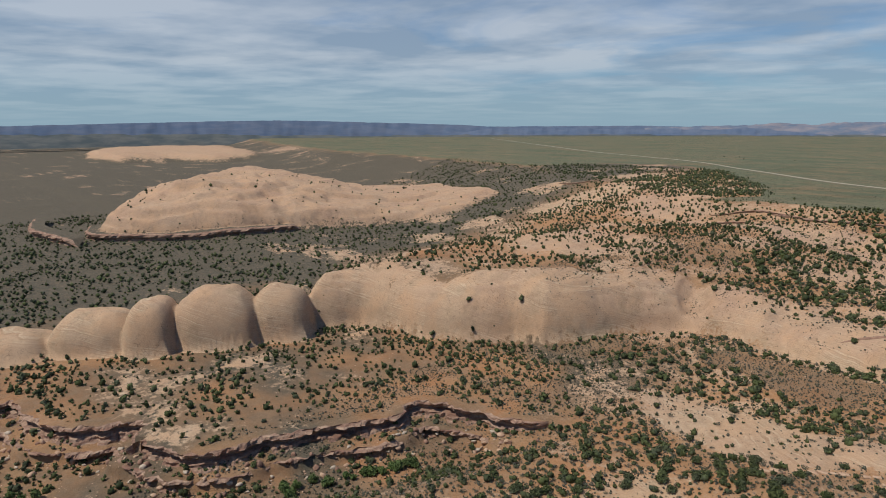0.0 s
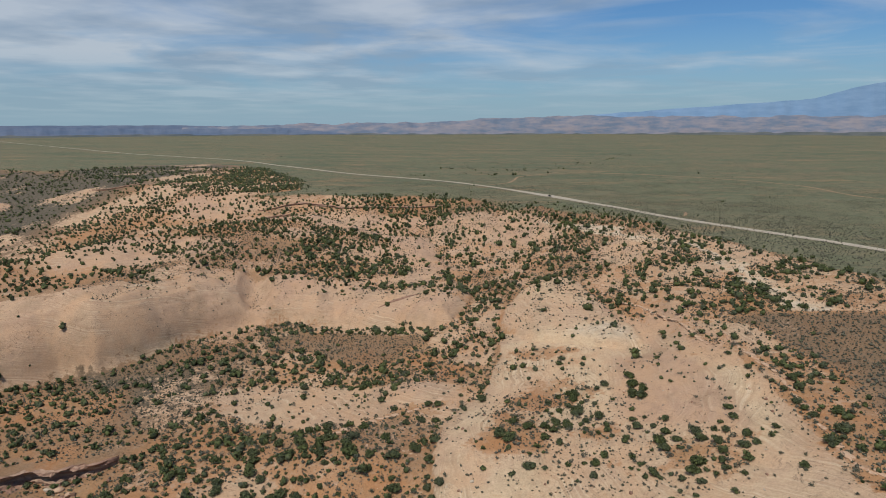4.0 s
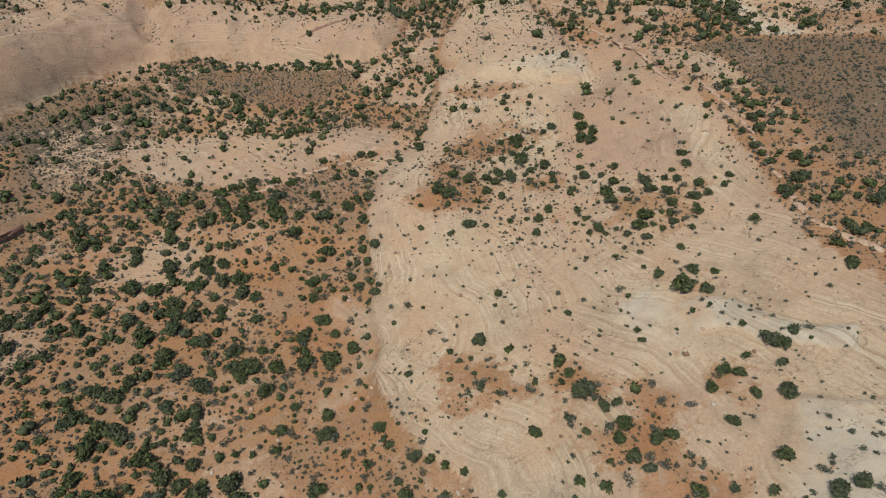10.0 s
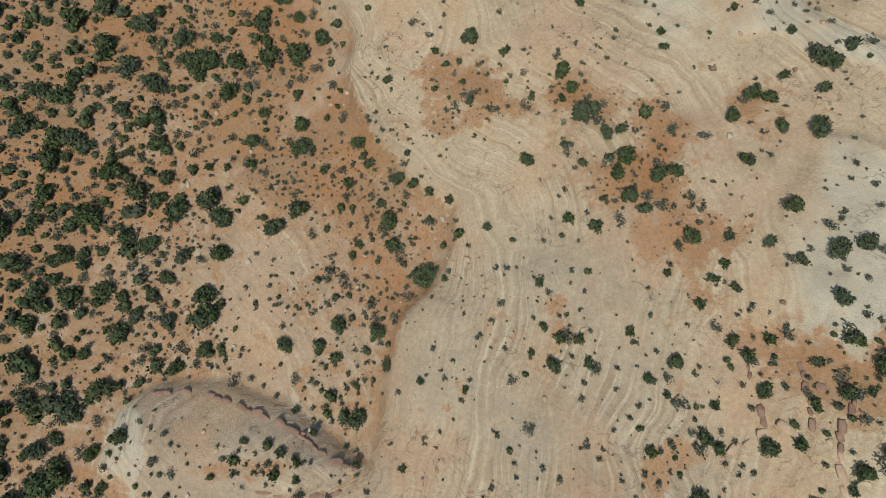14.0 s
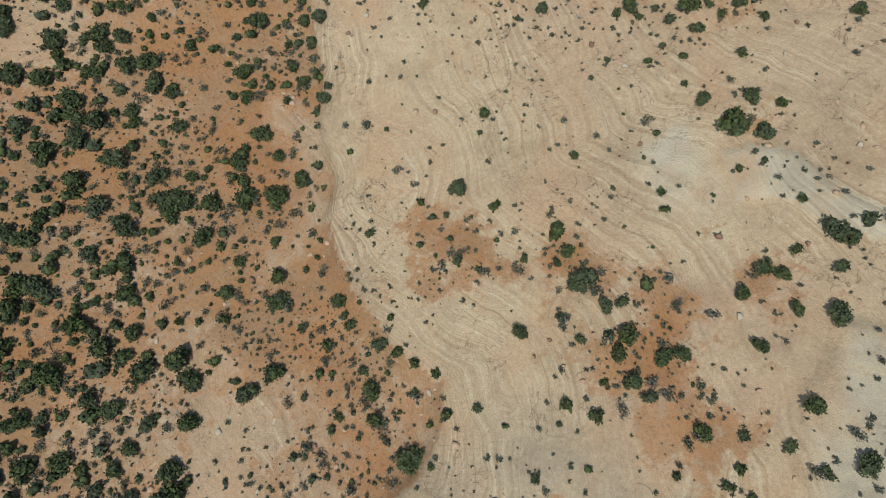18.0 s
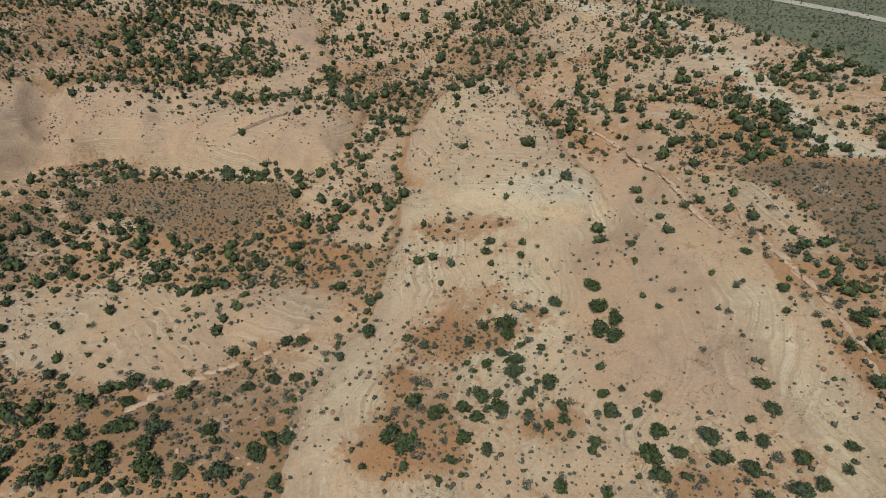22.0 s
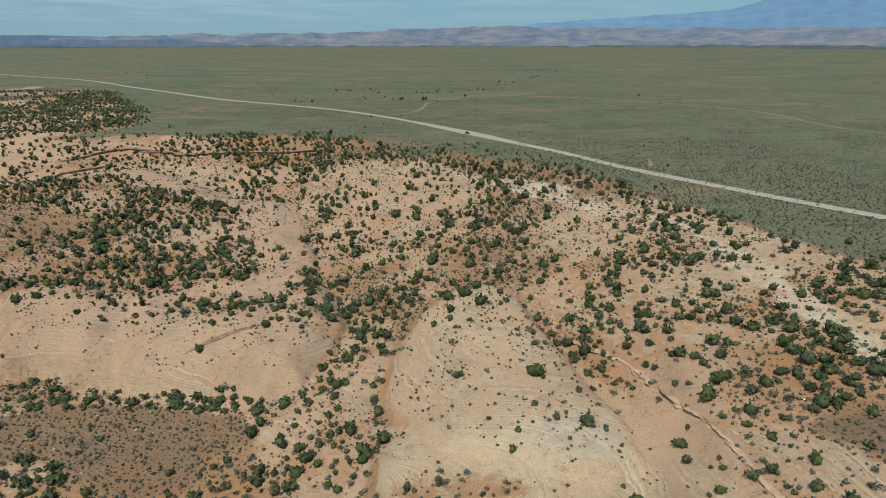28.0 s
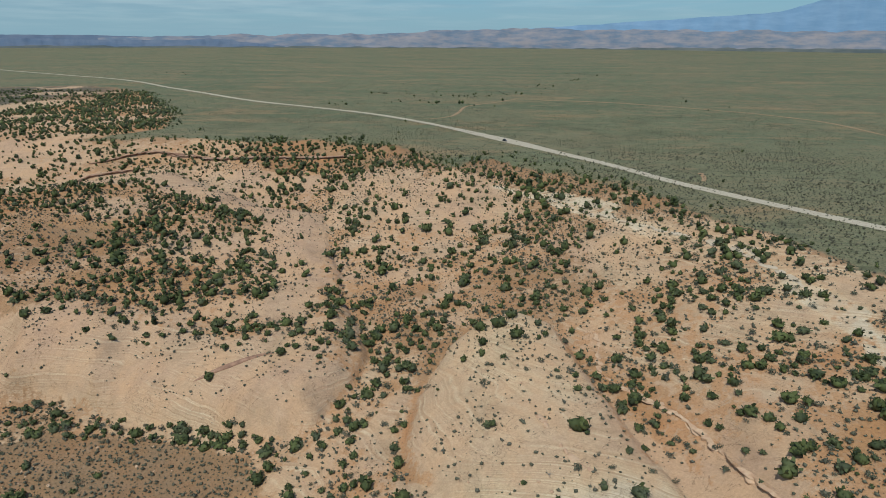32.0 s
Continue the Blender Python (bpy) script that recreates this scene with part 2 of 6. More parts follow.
    meadow = w.mix(w.math("MULTIPLY", attr.outputs["Alpha"], 0.8), meadow, dry)
    meadow = w.mix(w.span(w.noise(0.011, 6, 0.66, w.scaled(0.6, 1.6, 1)), 0.555, 0.66, 0, 0.6), meadow, (0.33, 0.225, 0.13))
    meadow = w.mix(w.span(w.noise(0.12, 5, 0.75, w.scaled(0.5, 1, 1)), 0.53, 0.62, 0, 0.6), meadow, (0.075, 0.085, 0.052))
    meadow = w.mix(1.0, meadow, (1.0, 0.97, 0.93), "MULTIPLY")
    edge = w.math("ADD", w.math("SUBTRACT", rock, 0.5), w.math("ADD", w.math("MULTIPLY", w.math("SUBTRACT", mid, 0.5), 1.5), w.math("MULTIPLY", w.math("SUBTRACT", w.noise(0.07, 4, 0.6), 0.5), 1.0)))
    edge = w.math("ADD", edge, w.math("MULTIPLY", w.math("SUBTRACT", shards, 0.5), 1.3))
    col = w.mix(w.span(edge, -0.12, 0.12), soil, stone)
    gedge = w.math("ADD", w.math("SUBTRACT", grass, 0.5), w.math("MULTIPLY", w.math("SUBTRACT", mid, 0.5), 0.8))
    col = w.mix(w.span(gedge, -0.1, 0.1), col, meadow)
    col = w.mix(w.span(fine, 0.35, 0.68, 0.0, 0.48), col, w.mix(1.0, col, (0.56, 0.53, 0.48), "MULTIPLY"))
    col = w.mix(w.span(grit, 0.5, 0.66, 0.0, 0.5), col, w.mix(1.0, col, (0.66, 0.63, 0.58), "MULTIPLY"))
    l.new(col, b.inputs["Base Color"])
    bump = n.new("ShaderNodeBump")
    bump.inputs["Strength"].default_value, bump.inputs["Distance"].default_value = 0.8, 0.5
    l.new(w.math("ADD", w.math("MULTIPLY", band, 0.6), w.math("ADD", w.math("MULTIPLY", fine, 0.5), w.math("MULTIPLY", grit, 0.34))), bump.inputs["Height"])
    l.new(bump.outputs[0], b.inputs["Normal"])
    return m


def plain_material(name, colour, second, scale=0.5, rough=0.9, contrast=(0.35, 0.65)):
    m, n, l, b = material(name, rough)
    w = Net(m)
    l.new(w.mix(w.span(w.noise(scale, 5, 0.65), *contrast), colour, second), b.inputs["Base Color"])
    return m


GROUND = ground_material()
ROAD = plain_material("pale_gravel", (0.45, 0.395, 0.31), (0.37, 0.32, 0.245), 0.6)


def leaf_material(name, dark, light, grey):
    m, n, l, b = material(name, 0.8)
    w = Net(m)
    info = n.new("ShaderNodeObjectInfo").outputs["Random"]
    isle = n.new("ShaderNodeNewGeometry").outputs["Random Per Island"]
    col = w.mix(isle, dark, light)
    col = w.mix(w.span(w.noise(0.12, 2), 0.5, 0.66, 0, 0.7), col, grey)
    col = w.mix(w.span(info, 0.0, 1.0, 0.0, 0.35), col, grey)
    l.new(col, b.inputs["Base Color"])
    return m


LEAF = leaf_material("juniper_green", (0.019, 0.029, 0.011), (0.104, 0.124, 0.042), (0.080, 0.090, 0.056))
SAGE = leaf_material("sage_grey", (0.055, 0.060, 0.036), (0.125, 0.125, 0.080), (0.12, 0.115, 0.092))
BRUSH = leaf_material("grey_twigs", (0.055, 0.062, 0.040), (0.130, 0.138, 0.092), (0.120, 0.116, 0.090))
COTTON = leaf_material("cottonwood_green", (0.045, 0.085, 0.022), (0.12, 0.17, 0.05), (0.10, 0.13, 0.05))
DEAD = plain_material("silver_dead_wood", (0.20, 0.17, 0.145), (0.30, 0.265, 0.23), 3.0)
BARK = plain_material("shaggy_bark", (0.16, 0.11, 0.08), (0.24, 0.18, 0.135), 4.0)
STONE = plain_material("weathered_sandstone", (0.42, 0.26, 0.165), (0.52, 0.37, 0.25), 0.7)
RED_STONE = plain_material("red_ledge_sandstone", (0.20, 0.115, 0.08), (0.34, 0.205, 0.14), 0.45)
GREY_STONE = plain_material("pale_ledge_sandstone", (0.42, 0.33, 0.24), (0.50, 0.42, 0.32), 0.6)
CAR_PAINT, _n, _l, _b = material("dark_car_paint", 0.3)
_b.inputs["Base Color"].default_value = (0.02, 0.022, 0.028, 1)
GLASS, _n, _l, _b = material("car_glass", 0.08)
_b.inputs["Base Color"].default_value = (0.03, 0.035, 0.04, 1)
RUBBER, _n, _l, _b = material("tyre_rubber", 0.9)
_b.inputs["Base Color"].default_value = (0.02, 0.02, 0.02, 1)
RIM, _n, _l, _b = material("wheel_metal", 0.35)
_b.inputs["Base Color"].default_value, _b.inputs["Metallic"].default_value = (0.5, 0.5, 0.5, 1), 1.0
TRACK = plain_material("bare_orange_track", (0.34, 0.22, 0.13), (0.28, 0.19, 0.115), 0.5)


def strata_material():
    m, n, l, b = material("layered_red_cliff", 0.95)
    w = Net(m)
    lay = w.noise(1.0, 6, 0.7, w.scaled(0.05, 0.05, 0.9))
    col = w.mix(w.span(lay, 0.38, 0.62), (0.235, 0.13, 0.09), (0.43, 0.30, 0.21))
    col = w.mix(w.span(w.noise(0.5, 5, 0.7), 0.45, 0.68, 0, 0.7), col, (0.15, 0.085, 0.06))
    l.new(col, b.inputs["Base Color"])
    bump = n.new("ShaderNodeBump")
    bump.inputs["Strength"].default_value, bump.inputs["Distance"].default_value = 0.8, 0.4
    l.new(w.math("ADD", lay, w.noise(0.9, 5, 0.7)), bump.inputs["Height"])
    l.new(bump.outputs[0], b.inputs["Normal"])
    return m


STRATA = strata_material()

# ---- lie of the land: heights and kinds of ground as functions of the plan ----
def hashed(ix, iy, seed):
    h = (ix.astype(np.int64) * 374761393 + iy.astype(np.int64) * 668265263 + seed * 974711) & 0xFFFFFFFF
    h = ((h ^ (h >> 13)) * 1274126177) & 0xFFFFFFFF
    return ((h ^ (h >> 16)) & 0xFFFFFF) / 0xFFFFFF


def vnoise(x, y, size, seed):
    """Smooth noise of -1 to 1 with humps of about that size."""
    x, y = x / size, y / size
    ix, iy = np.floor(x), np.floor(y)
    u, v = x - ix, y - iy
    u, v = u * u * (3 - 2 * u), v * v * (3 - 2 * v)
    a, b = hashed(ix, iy, seed), hashed(ix + 1, iy, seed)
    c, d = hashed(ix, iy + 1, seed), hashed(ix + 1, iy + 1, seed)
    return 2 * (a + (b - a) * u + (c - a) * v + (a - b - c + d) * u * v) - 1


def fbm(x, y, size, seed, octaves=4):
    out, amp = 0.0, 0.5
    for k in range(octaves):
        out = out + amp * vnoise(x + 17.3 * k, y - 9.1 * k, size, seed + 31 * k)
        size, amp = size * 0.5, amp * 0.5
    return out


def sstep(a, b, v):
    u = np.clip((v - a) / (b - a), 0, 1)
    return u * u * (3 - 2 * u)


def line_dist(x, y, pts, side=False):
    """Distance to a line of points; with side, positive to its left."""
    best, sign, across = np.full(np.shape(x), 1e9), np.ones(np.shape(x)), np.zeros(np.shape(x))
    for (ax, ay), (bx, by) in zip(pts, pts[1:]):
        dx, dy = bx - ax, by - ay
        k = np.clip(((x - ax) * dx + (y - ay) * dy) / (dx * dx + dy * dy), 0, 1)
        d = np.hypot(x - ax - k * dx, y - ay - k * dy)
        if side:
            off = (dx * (y - ay) - dy * (x - ax)) / math.hypot(dx, dy)
            near = (d < best - 1e-7) | ((d < best + 1e-7) & (np.abs(off) > across))
            sign, across = np.where(near, np.sign(off), sign), np.where(near, np.abs(off), across)
        best = np.minimum(best, d)
    return best * sign if side else best


def area(x, y, pts):
    """How far inside an outline: positive inside, negative outside."""
    x, y = np.broadcast_arrays(np.asarray(x, float), np.asarray(y, float))
    px, py = zip(*pts)
    # far from the outline the distance to its frame will do
    out = -np.maximum(np.maximum(min(px) - x, x - max(px)), np.maximum(min(py) - y, y - max(py)))
    near = out > -50
    u, v = x[near], y[near]
    inside = np.zeros(u.shape, bool)
    for (ax, ay), (bx, by) in zip(pts, pts[1:] + pts[:1]):
        if ay != by:
            inside ^= ((ay > v) != (by > v)) & (u < ax + (v - ay) * (bx - ax) / (by - ay))
    d = line_dist(u, v, pts + pts[:1])
    out[near] = np.where(inside, d, -d)
    return out


def dome(x, y, cx, cy, rx, ry, turn, h, p=2.6, e=0.5):
    c, s = math.cos(radians(turn)), math.sin(radians(turn))
    u, v = ((x - cx) * c + (y - cy) * s) / rx, (-(x - cx) * s + (y - cy) * c) / ry
    return h * np.clip(1 - np.abs(u) ** p - np.abs(v) ** p, 0, 1) ** e


def rounded(d, width):
    """The rounded shoulder of slickrock that rises from an edge."""
    s = np.clip(d / width, 0, 1)
    return np.sqrt(np.clip(1 - (1 - s) ** 2, 0, 1))


PLAIN_EDGE = [(-6000, 2600), (-2700, 1400), (-1720, 1090), (-1080, 985), (-760, 900), (-560, 740), (-430, 660), (-350, 600), (-260, 604), (-168, 597), (-60, 606), (-28, 550), (0, 524), (20, 548), (38, 544),
              (85, 473), (118, 402), (140, 346), (160, 310), (170, 280), (215, 190), (300, 20), (700, -900)]
BENCH = [(-374, 158), (-362, 174), (-350, 190), (-330, 200), (-301, 205), (-274, 220), (-250, 237), (-230, 242), (-217, 262), (-208, 284), (-196, 304), (-178, 318), (-150, 319), (-128, 312), (-97, 304), (-75, 296),
         (-53, 286), (-41, 289), (-33, 306), (-30, 324), (-35, 346), (-48, 374), (-80, 470), (-200, 540), (-330, 470), (-400, 330), (-405, 225), (-400, 175)]
PLATE_EDGE = [(-110, -95), (-66, -30), (-46, -14), (-32, -6), (-20, -4), (-12, -1), (-10, 8), (-9, 17), (-6, 26), (0, 32), (3, 40), (3, 49), (-3, 53), (-8, 58), (-15, 64), (-20, 72),
              (-23, 82), (-21, 90), (-25, 104), (-24, 116), (-28, 132), (-29, 144), (-29, 164), (-24, 172), (-22, 181), (-15, 188), (-13, 197), (-12, 212), (-10, 232), (-13, 262)]
DOME_ROCK = [(-12, 274), (-10, 297), (-1, 327), (12, 342), (25, 345), (37, 334), (45, 298), (50, 270), (58, 247), (59, 234), (51, 229), (36, 232), (23, 240), (8, 248), (-7, 262)]
LEDGE = [(-140, 178), (-160, 166), (-181, 155), (-194, 152), (-209, 145), (-228, 136), (-222, 116), (-232, 94), (-242, 70), (-249, 55), (-256, 38), (-269, 29), (-287, 24), (-298, 31), (-310, 18), (-320, 3), (-343, -8), (-365, -14), (-410, -32), (-700, -60)]
MESA = [(-860, 150), (-794, 213), (-753, 284), (-725, 349), (-701, 403), (-668, 470), (-640, 560), (-660, 680), (-900, 780), (-1350, 640), (-1150, 300), (-960, 190)]
FAR_MESA = [(-2609, 637), (-2646, 861), (-2361, 953), (-2400, 1100), (-2900, 1300), (-3600, 1500), (-4000, 1000), (-3300, 700)]
MOUND = [(-48, -14), (-59, -5), (-66, -1), (-65, 6), (-62, 12), (-56, 16), (-42, 16), (-29, 11), (-20, 5), (-12, 0), (-19, -4), (-32, -5), (-39, -10)]


WHITE_SLAB = [(52, 87), (56, 88), (62, 85), (67, 77), (73, 72), (80, 70), (78, 64), (70, 69), (64, 72), (61, 77), (53, 78)]
WHITE_SHELF = [(62, 55), (71, 52), (84, 50), (80, 30), (67, 20), (58, 22), (54, 32), (56, 43), (60, 50)]
ISLAND = [(-760, 900), (-700, 1050), (-580, 1097), (-430, 968), (-303, 770), (-251, 644), (-279, 600), (-350, 590), (-560, 700)]


STANDING = [(-460, 2, 26, 26, 17), (-437, 46, 30, 25, 28), (-407, 70, 17, 23, 38), (-393, 106, 30, 25, 40), (-377, 144, 22, 24, 38)]


def smooth_line(pts, step):
    """Points along a smooth curve through the given ones."""
    p = np.array([pts[0]] + list(pts) + [pts[-1]], float)
    out = []
    for k in range(1, len(p) - 2):
        n = max(2, int(np.linalg.norm(p[k + 1] - p[k]) / step))
        for i in range(n):
            u = i / n
            out.append(0.5 * (2 * p[k] + (p[k + 1] - p[k - 1]) * u + (2 * p[k - 1] - 5 * p[k] + 4 * p[k + 1] - p[k + 2]) * u * u
                              + (3 * p[k] - p[k - 1] - 3 * p[k + 1] + p[k + 2]) * u ** 3))
    return np.array(out + [p[-1]])


def jagged(pts, step, amount, seed):
    """The line with bays and spurs of broken rock."""
    c = smooth_line(pts, step)
    return c + np.stack([amount * (fbm(c[:, 0], c[:, 1], 26, seed) + 0.5 * fbm(c[:, 0], c[:, 1], 9, seed + 1, 2)), amount * (fbm(c[:, 0], c[:, 1], 26, seed + 2) + 0.5 * fbm(c[:, 0], c[:, 1], 9, seed + 3, 2))], -1)


RIM_LINE = [tuple(p) for p in jagged(LEDGE, 5.0, 7.0, 51)]


def wash_dist(x, y):
    """How far out over the wash, beyond the brink of its cliff."""
    out = np.full(np.shape(x), -99.0)
    near = (x < -100) & (x > -760) & (y < 230) & (y > -140)
    out[near] = line_dist(x[near], y[near], RIM_LINE, True)
    return out


def plain_dist(x, y):
    """How far out on the grassy plain, beyond its edge and its one rocky island."""
    return np.minimum(line_dist(x, y, PLAIN_EDGE, True), -area(x, y, ISLAND))


CROSS = [(-420, -29), (-300, -28.5), (-200, -26), (-140, -23.5), (-90, -21.5), (-66, -19.5), (-36, -14.5), (-20, -11), (-8, -8.5), (5, -6), (20, -1.5), (40, 3.0), (52, 5.8),
         (60, 8.6), (70, 12.4), (83, 16.6), (100, 19.4), (128, 21.5), (200, 29), (420, 30)]


def swell(x, y, cx, cy, rx, ry, h):
    return h * np.exp(-((x - cx) / rx) ** 2 - ((y - cy) / ry) ** 2)


def bedding(x, y, z, edge):
    """The run of the beds over the rock: it follows the brink of the plate, and elsewhere the height."""
    on = sstep(-2, 4, edge) * sstep(265, 240, y)
    run = (0.75 * edge + 9 * fbm(x, y, 44, 73, 3) + 0.12 * y) * on + (0.10 * x + 0.30 * y + z * 1.2 + 12 * fbm(x, y, 60, 74, 2)) * (1 - on)
    return run, on


def base_land(x, y):
    """The lie of the land without the rock masses that stand on it."""
    kx, kz = zip(*CROSS)
    z = sum(np.interp(x + o, kx, kz) for o in (-9, -4, 0, 4, 9)) / 5
    z = z + swell(x, y, -66, 154, 44, 21, 8.5) + swell(x, y, -48, 198, 28, 22, 7.5) - swell(x, y, -85, 285, 50, 34, 3)
    z = z + swell(x, y, 70, 14, 26, 26, 4.5) + swell(x, y, -4, 150, 18, 26, 4.5) - swell(x, y, 58, 236, 16, 34, 4.5) + swell(x, y, 78, 250, 9, 34, 2.5)
    z = z + 1.6 * fbm(x, y, 60, 11) + 0.7 * fbm(x, y, 14, 12, 3) + 0.22 * fbm(x, y, 4.5, 14, 2)
    wx, wy = x + 9 * fbm(x, y, 45, 3), y + 9 * fbm(x, y, 45, 5)
    far = line_dist(wx, wy, PLAIN_EDGE, True)
    reach = 100 + 200 * sstep(80, -60, x)
    lift = np.clip(1 + far / reach, 0, 1) ** 1.6
    return z * (1 - lift) + (30 + 1.5 * sstep(60, 190, x) + 0.5 * fbm(x, y, 90, 13)) * lift, lift


def height(x, y):
    x, y = np.asarray(x, float), np.asarray(y, float)
    wx, wy = x + 9 * fbm(x, y, 45, 3), y + 9 * fbm(x, y, 45, 5)
    z, lift = base_land(x, y)
    # the great rock bench with its rounded face
    d = area(wx * 0.5 + x * 0.5, wy * 0.5 + y * 0.5, BENCH)
    tall = 13 + 11 * sstep(-90, -170, x) + 13 * sstep(-170, -235, x) + 5.0 * fbm(x, y, 38, 21, 3)
    face = (0.6 * rounded(d, 17) + 0.4 * np.sin(np.clip(d / 40, 0, 1) * 1.5708)) * tall * (1 - lift)
    face = face + (d > 0) * (dome(x, y, -240, 266, 30, 24, 50, 5, 2, 0.6) + dome(x, y, -206, 306, 26, 22, 50, 5, 2, 0.6) + dome(x, y, -278, 238, 26, 22, 50, 4, 2, 0.6))
    notch = dome(x, y, -178, 336, 12, 28, 30, 9, 2, 1) + dome(x, y, -120, 328, 12, 24, 20, 5, 2, 1)
    up = np.maximum(face - notch * (d > 0), 0)
    z = z + up + sstep(1, 6, up) * sstep(44, 26, d) * (0.55 * np.sin(up * 1.15 + 5 * fbm(x, y, 30, 25, 2)) + 0.7 * fbm(x, y, 11, 26, 3))
    # free-standing domes at its end
    for cx, cy, rx, ry, h in STANDING:
        z = np.maximum(z, -34 + dome(x, y, cx, cy, ry, rx, -36, h + 3.0 * fbm(x, y, 17, 23, 3) + 1.2 * fbm(x, y, 6, 24, 2), 3.0, 0.46))
    d = line_dist(x, y, [(-450, 30), (-418, 62), (-403, 92), (-390, 124), (-384, 165)])
    z = np.maximum(z, -34 + (21 + 4 * fbm(x, y, 14, 27, 3)) * np.sqrt(np.clip(1 - (d / 17) ** 4, 0, 1)) * sstep(-455, -425, x))
    # low dome and the plate under the flight
    d = area(wx * 0.35 + x * 0.65, wy * 0.35 + y * 0.65, DOME_ROCK)
    z = z + rounded(d, 30) * 6.5
    d = line_dist(wx * 0.4 + x * 0.6, wy * 0.4 + y * 0.6, PLATE_EDGE, True)
    z = z - 3.8 * (0.6 * sstep(-0.8, 2.0, d) + 0.4 * sstep(0, 9, d)) * sstep(275, 225, y)
    run, on = bedding(x, y, 0, -d)
    beds = run / 5.2 + 1.3 * fbm(x, y, 16, 75, 3)
    step = beds - np.floor(beds)
    z = z + on * sstep(0, 4, -d) * 0.32 * np.clip(0.3 + 2.0 * fbm(x, y, 30, 76, 2), 0, 1) * (sstep(0, 0.8, step) - sstep(0.84, 1.0, step))
    d = area(wx * 0.2 + x * 0.8, wy * 0.2 + y * 0.8, MOUND)
    z = z + (0.55 * rounded(d, 7) + 0.45 * sstep(-2, 16, d)) * 6.0
    z = z + 0.9 * sstep(-0.7, 0.7, area(x, y, WHITE_SLAB)) + 1.1 * sstep(-0.8, 0.8, area(x, y, WHITE_SHELF) + 3 * fbm(x, y, 8, 77, 2))
    # the wash below its two-stepped cliffs
    d = wash_dist(x, y)
    tier = 10 + 6 * fbm(x, y, 30, 35)
    cut = (0.5 * sstep(-4.5, -2.0, d) + 0.1 * sstep(-1, 7, d) + 0.4 * sstep(tier, tier + 2.5, d)) * sstep(70, 32, d)
    z = z - 13 * cut * sstep(-138, -185, x) + 0.9 * fbm(x, y, 6, 36, 3) * sstep(0, 3, d) * sstep(60, 30, d)
    # great mesas to the far left
    d = area(x + 14 * fbm(x, y, 90, 41), y + 14 * fbm(x, y, 90, 42), MESA)
    up = (0.5 * rounded(d, 34) + 0.3 * np.sin(np.clip(d / 90, 0, 1) * 1.5708) + 0.2 * np.clip(d / 260, 0, 1)) * (54 + 16 * fbm(x, y, 70, 45, 4)) * (1 - 0.66 * sstep(300, 590, y + 0.35 * (x + 700)))
    z = z + up + sstep(2, 8, up) * 1.9 * np.sin(up * 0.55 + 7 * fbm(x, y, 90, 48, 3)) + sstep(90, 96, d + 10 * fbm(x, y, 60, 46)) * 6
    d = area(x + 60 * fbm(x, y, 250, 43), y + 60 * fbm(x, y, 250, 44), FAR_MESA)
    z = z + rounded(d, 70) * (32 + 8 * fbm(x, y, 120, 47))
    return z


def grade(a, parts, b, ratio):
    """Lines of a grid: fine between the given stops, ever wider beyond them up to a and b."""
    mid = [parts[0][0]]
    for start, stop, step in parts:
        n = max(1, round((stop - start) / step))
        mid += [start + (stop - start) * (k + 1) / n for k in range(n)]
    lo, step = [], parts[0][2]
    v = mid[0]
    while v > a:
        step *= ratio
        v -= step
        lo.append(v)
    hi, step, v = [], parts[-1][2], mid[-1]
    while v < b:
        step *= ratio
        v += step
        hi.append(v)
    return np.array(lo[::-1] + mid + hi)


def grid_mesh(name, gx, gy, gz):
    """A sheet over a grid of places."""
    ny, nx = gz.shape
    me = bpy.data.meshes.new(name)
    co = np.stack([gx, gy, gz], -1).reshape(-1, 3)
    idx = np.arange(nx * ny).reshape(ny, nx)
    quads = np.stack([idx[:-1, :-1], idx[:-1, 1:], idx[1:, 1:], idx[1:, :-1]], -1).reshape(-1, 4)
    me.vertices.add(len(co))
    me.vertices.foreach_set("co", co.astype(np.float32).ravel())
    me.loops.add(quads.size)
    me.loops.foreach_set("vertex_index", quads.astype(np.int32).ravel())
    me.polygons.add(len(quads))
    me.polygons.foreach_set("loop_start", np.arange(0, quads.size, 4, dtype=np.int32))
    me.polygons.foreach_set("loop_total", np.full(len(quads), 4, np.int32))
    me.polygons.foreach_set("use_smooth", np.ones(len(quads), bool))
    me.update()
    me.validate()
    return me


PLATE = PLATE_EDGE + [(20, 250), (60, 262), (64, 246), (76, 208), (84, 190), (87, 160), (86, 124), (84, 100), (92, 80), (92, 20), (70, -90)]
SLOPE = [(-152, 228), (-135, 234), (-110, 232), (-81, 226), (-35, 209), (-19, 199), (-20, 190), (-34, 188), (-50, 186), (-56, 173), (-68, 171), (-110, 190), (-138, 202)]
SAGE_FLAT = [(-155, 292), (-134, 299), (-97, 297), (-57, 281), (-51, 266), (-63, 262), (-62, 250), (-84, 250), (-107, 264), (-122, 273), (-140, 268)]
SAGE_HOLLOW = [(94, 227), (110, 234), (140, 224), (185, 205), (170, 140), (123, 136), (106, 138), (109, 172), (103, 196)]
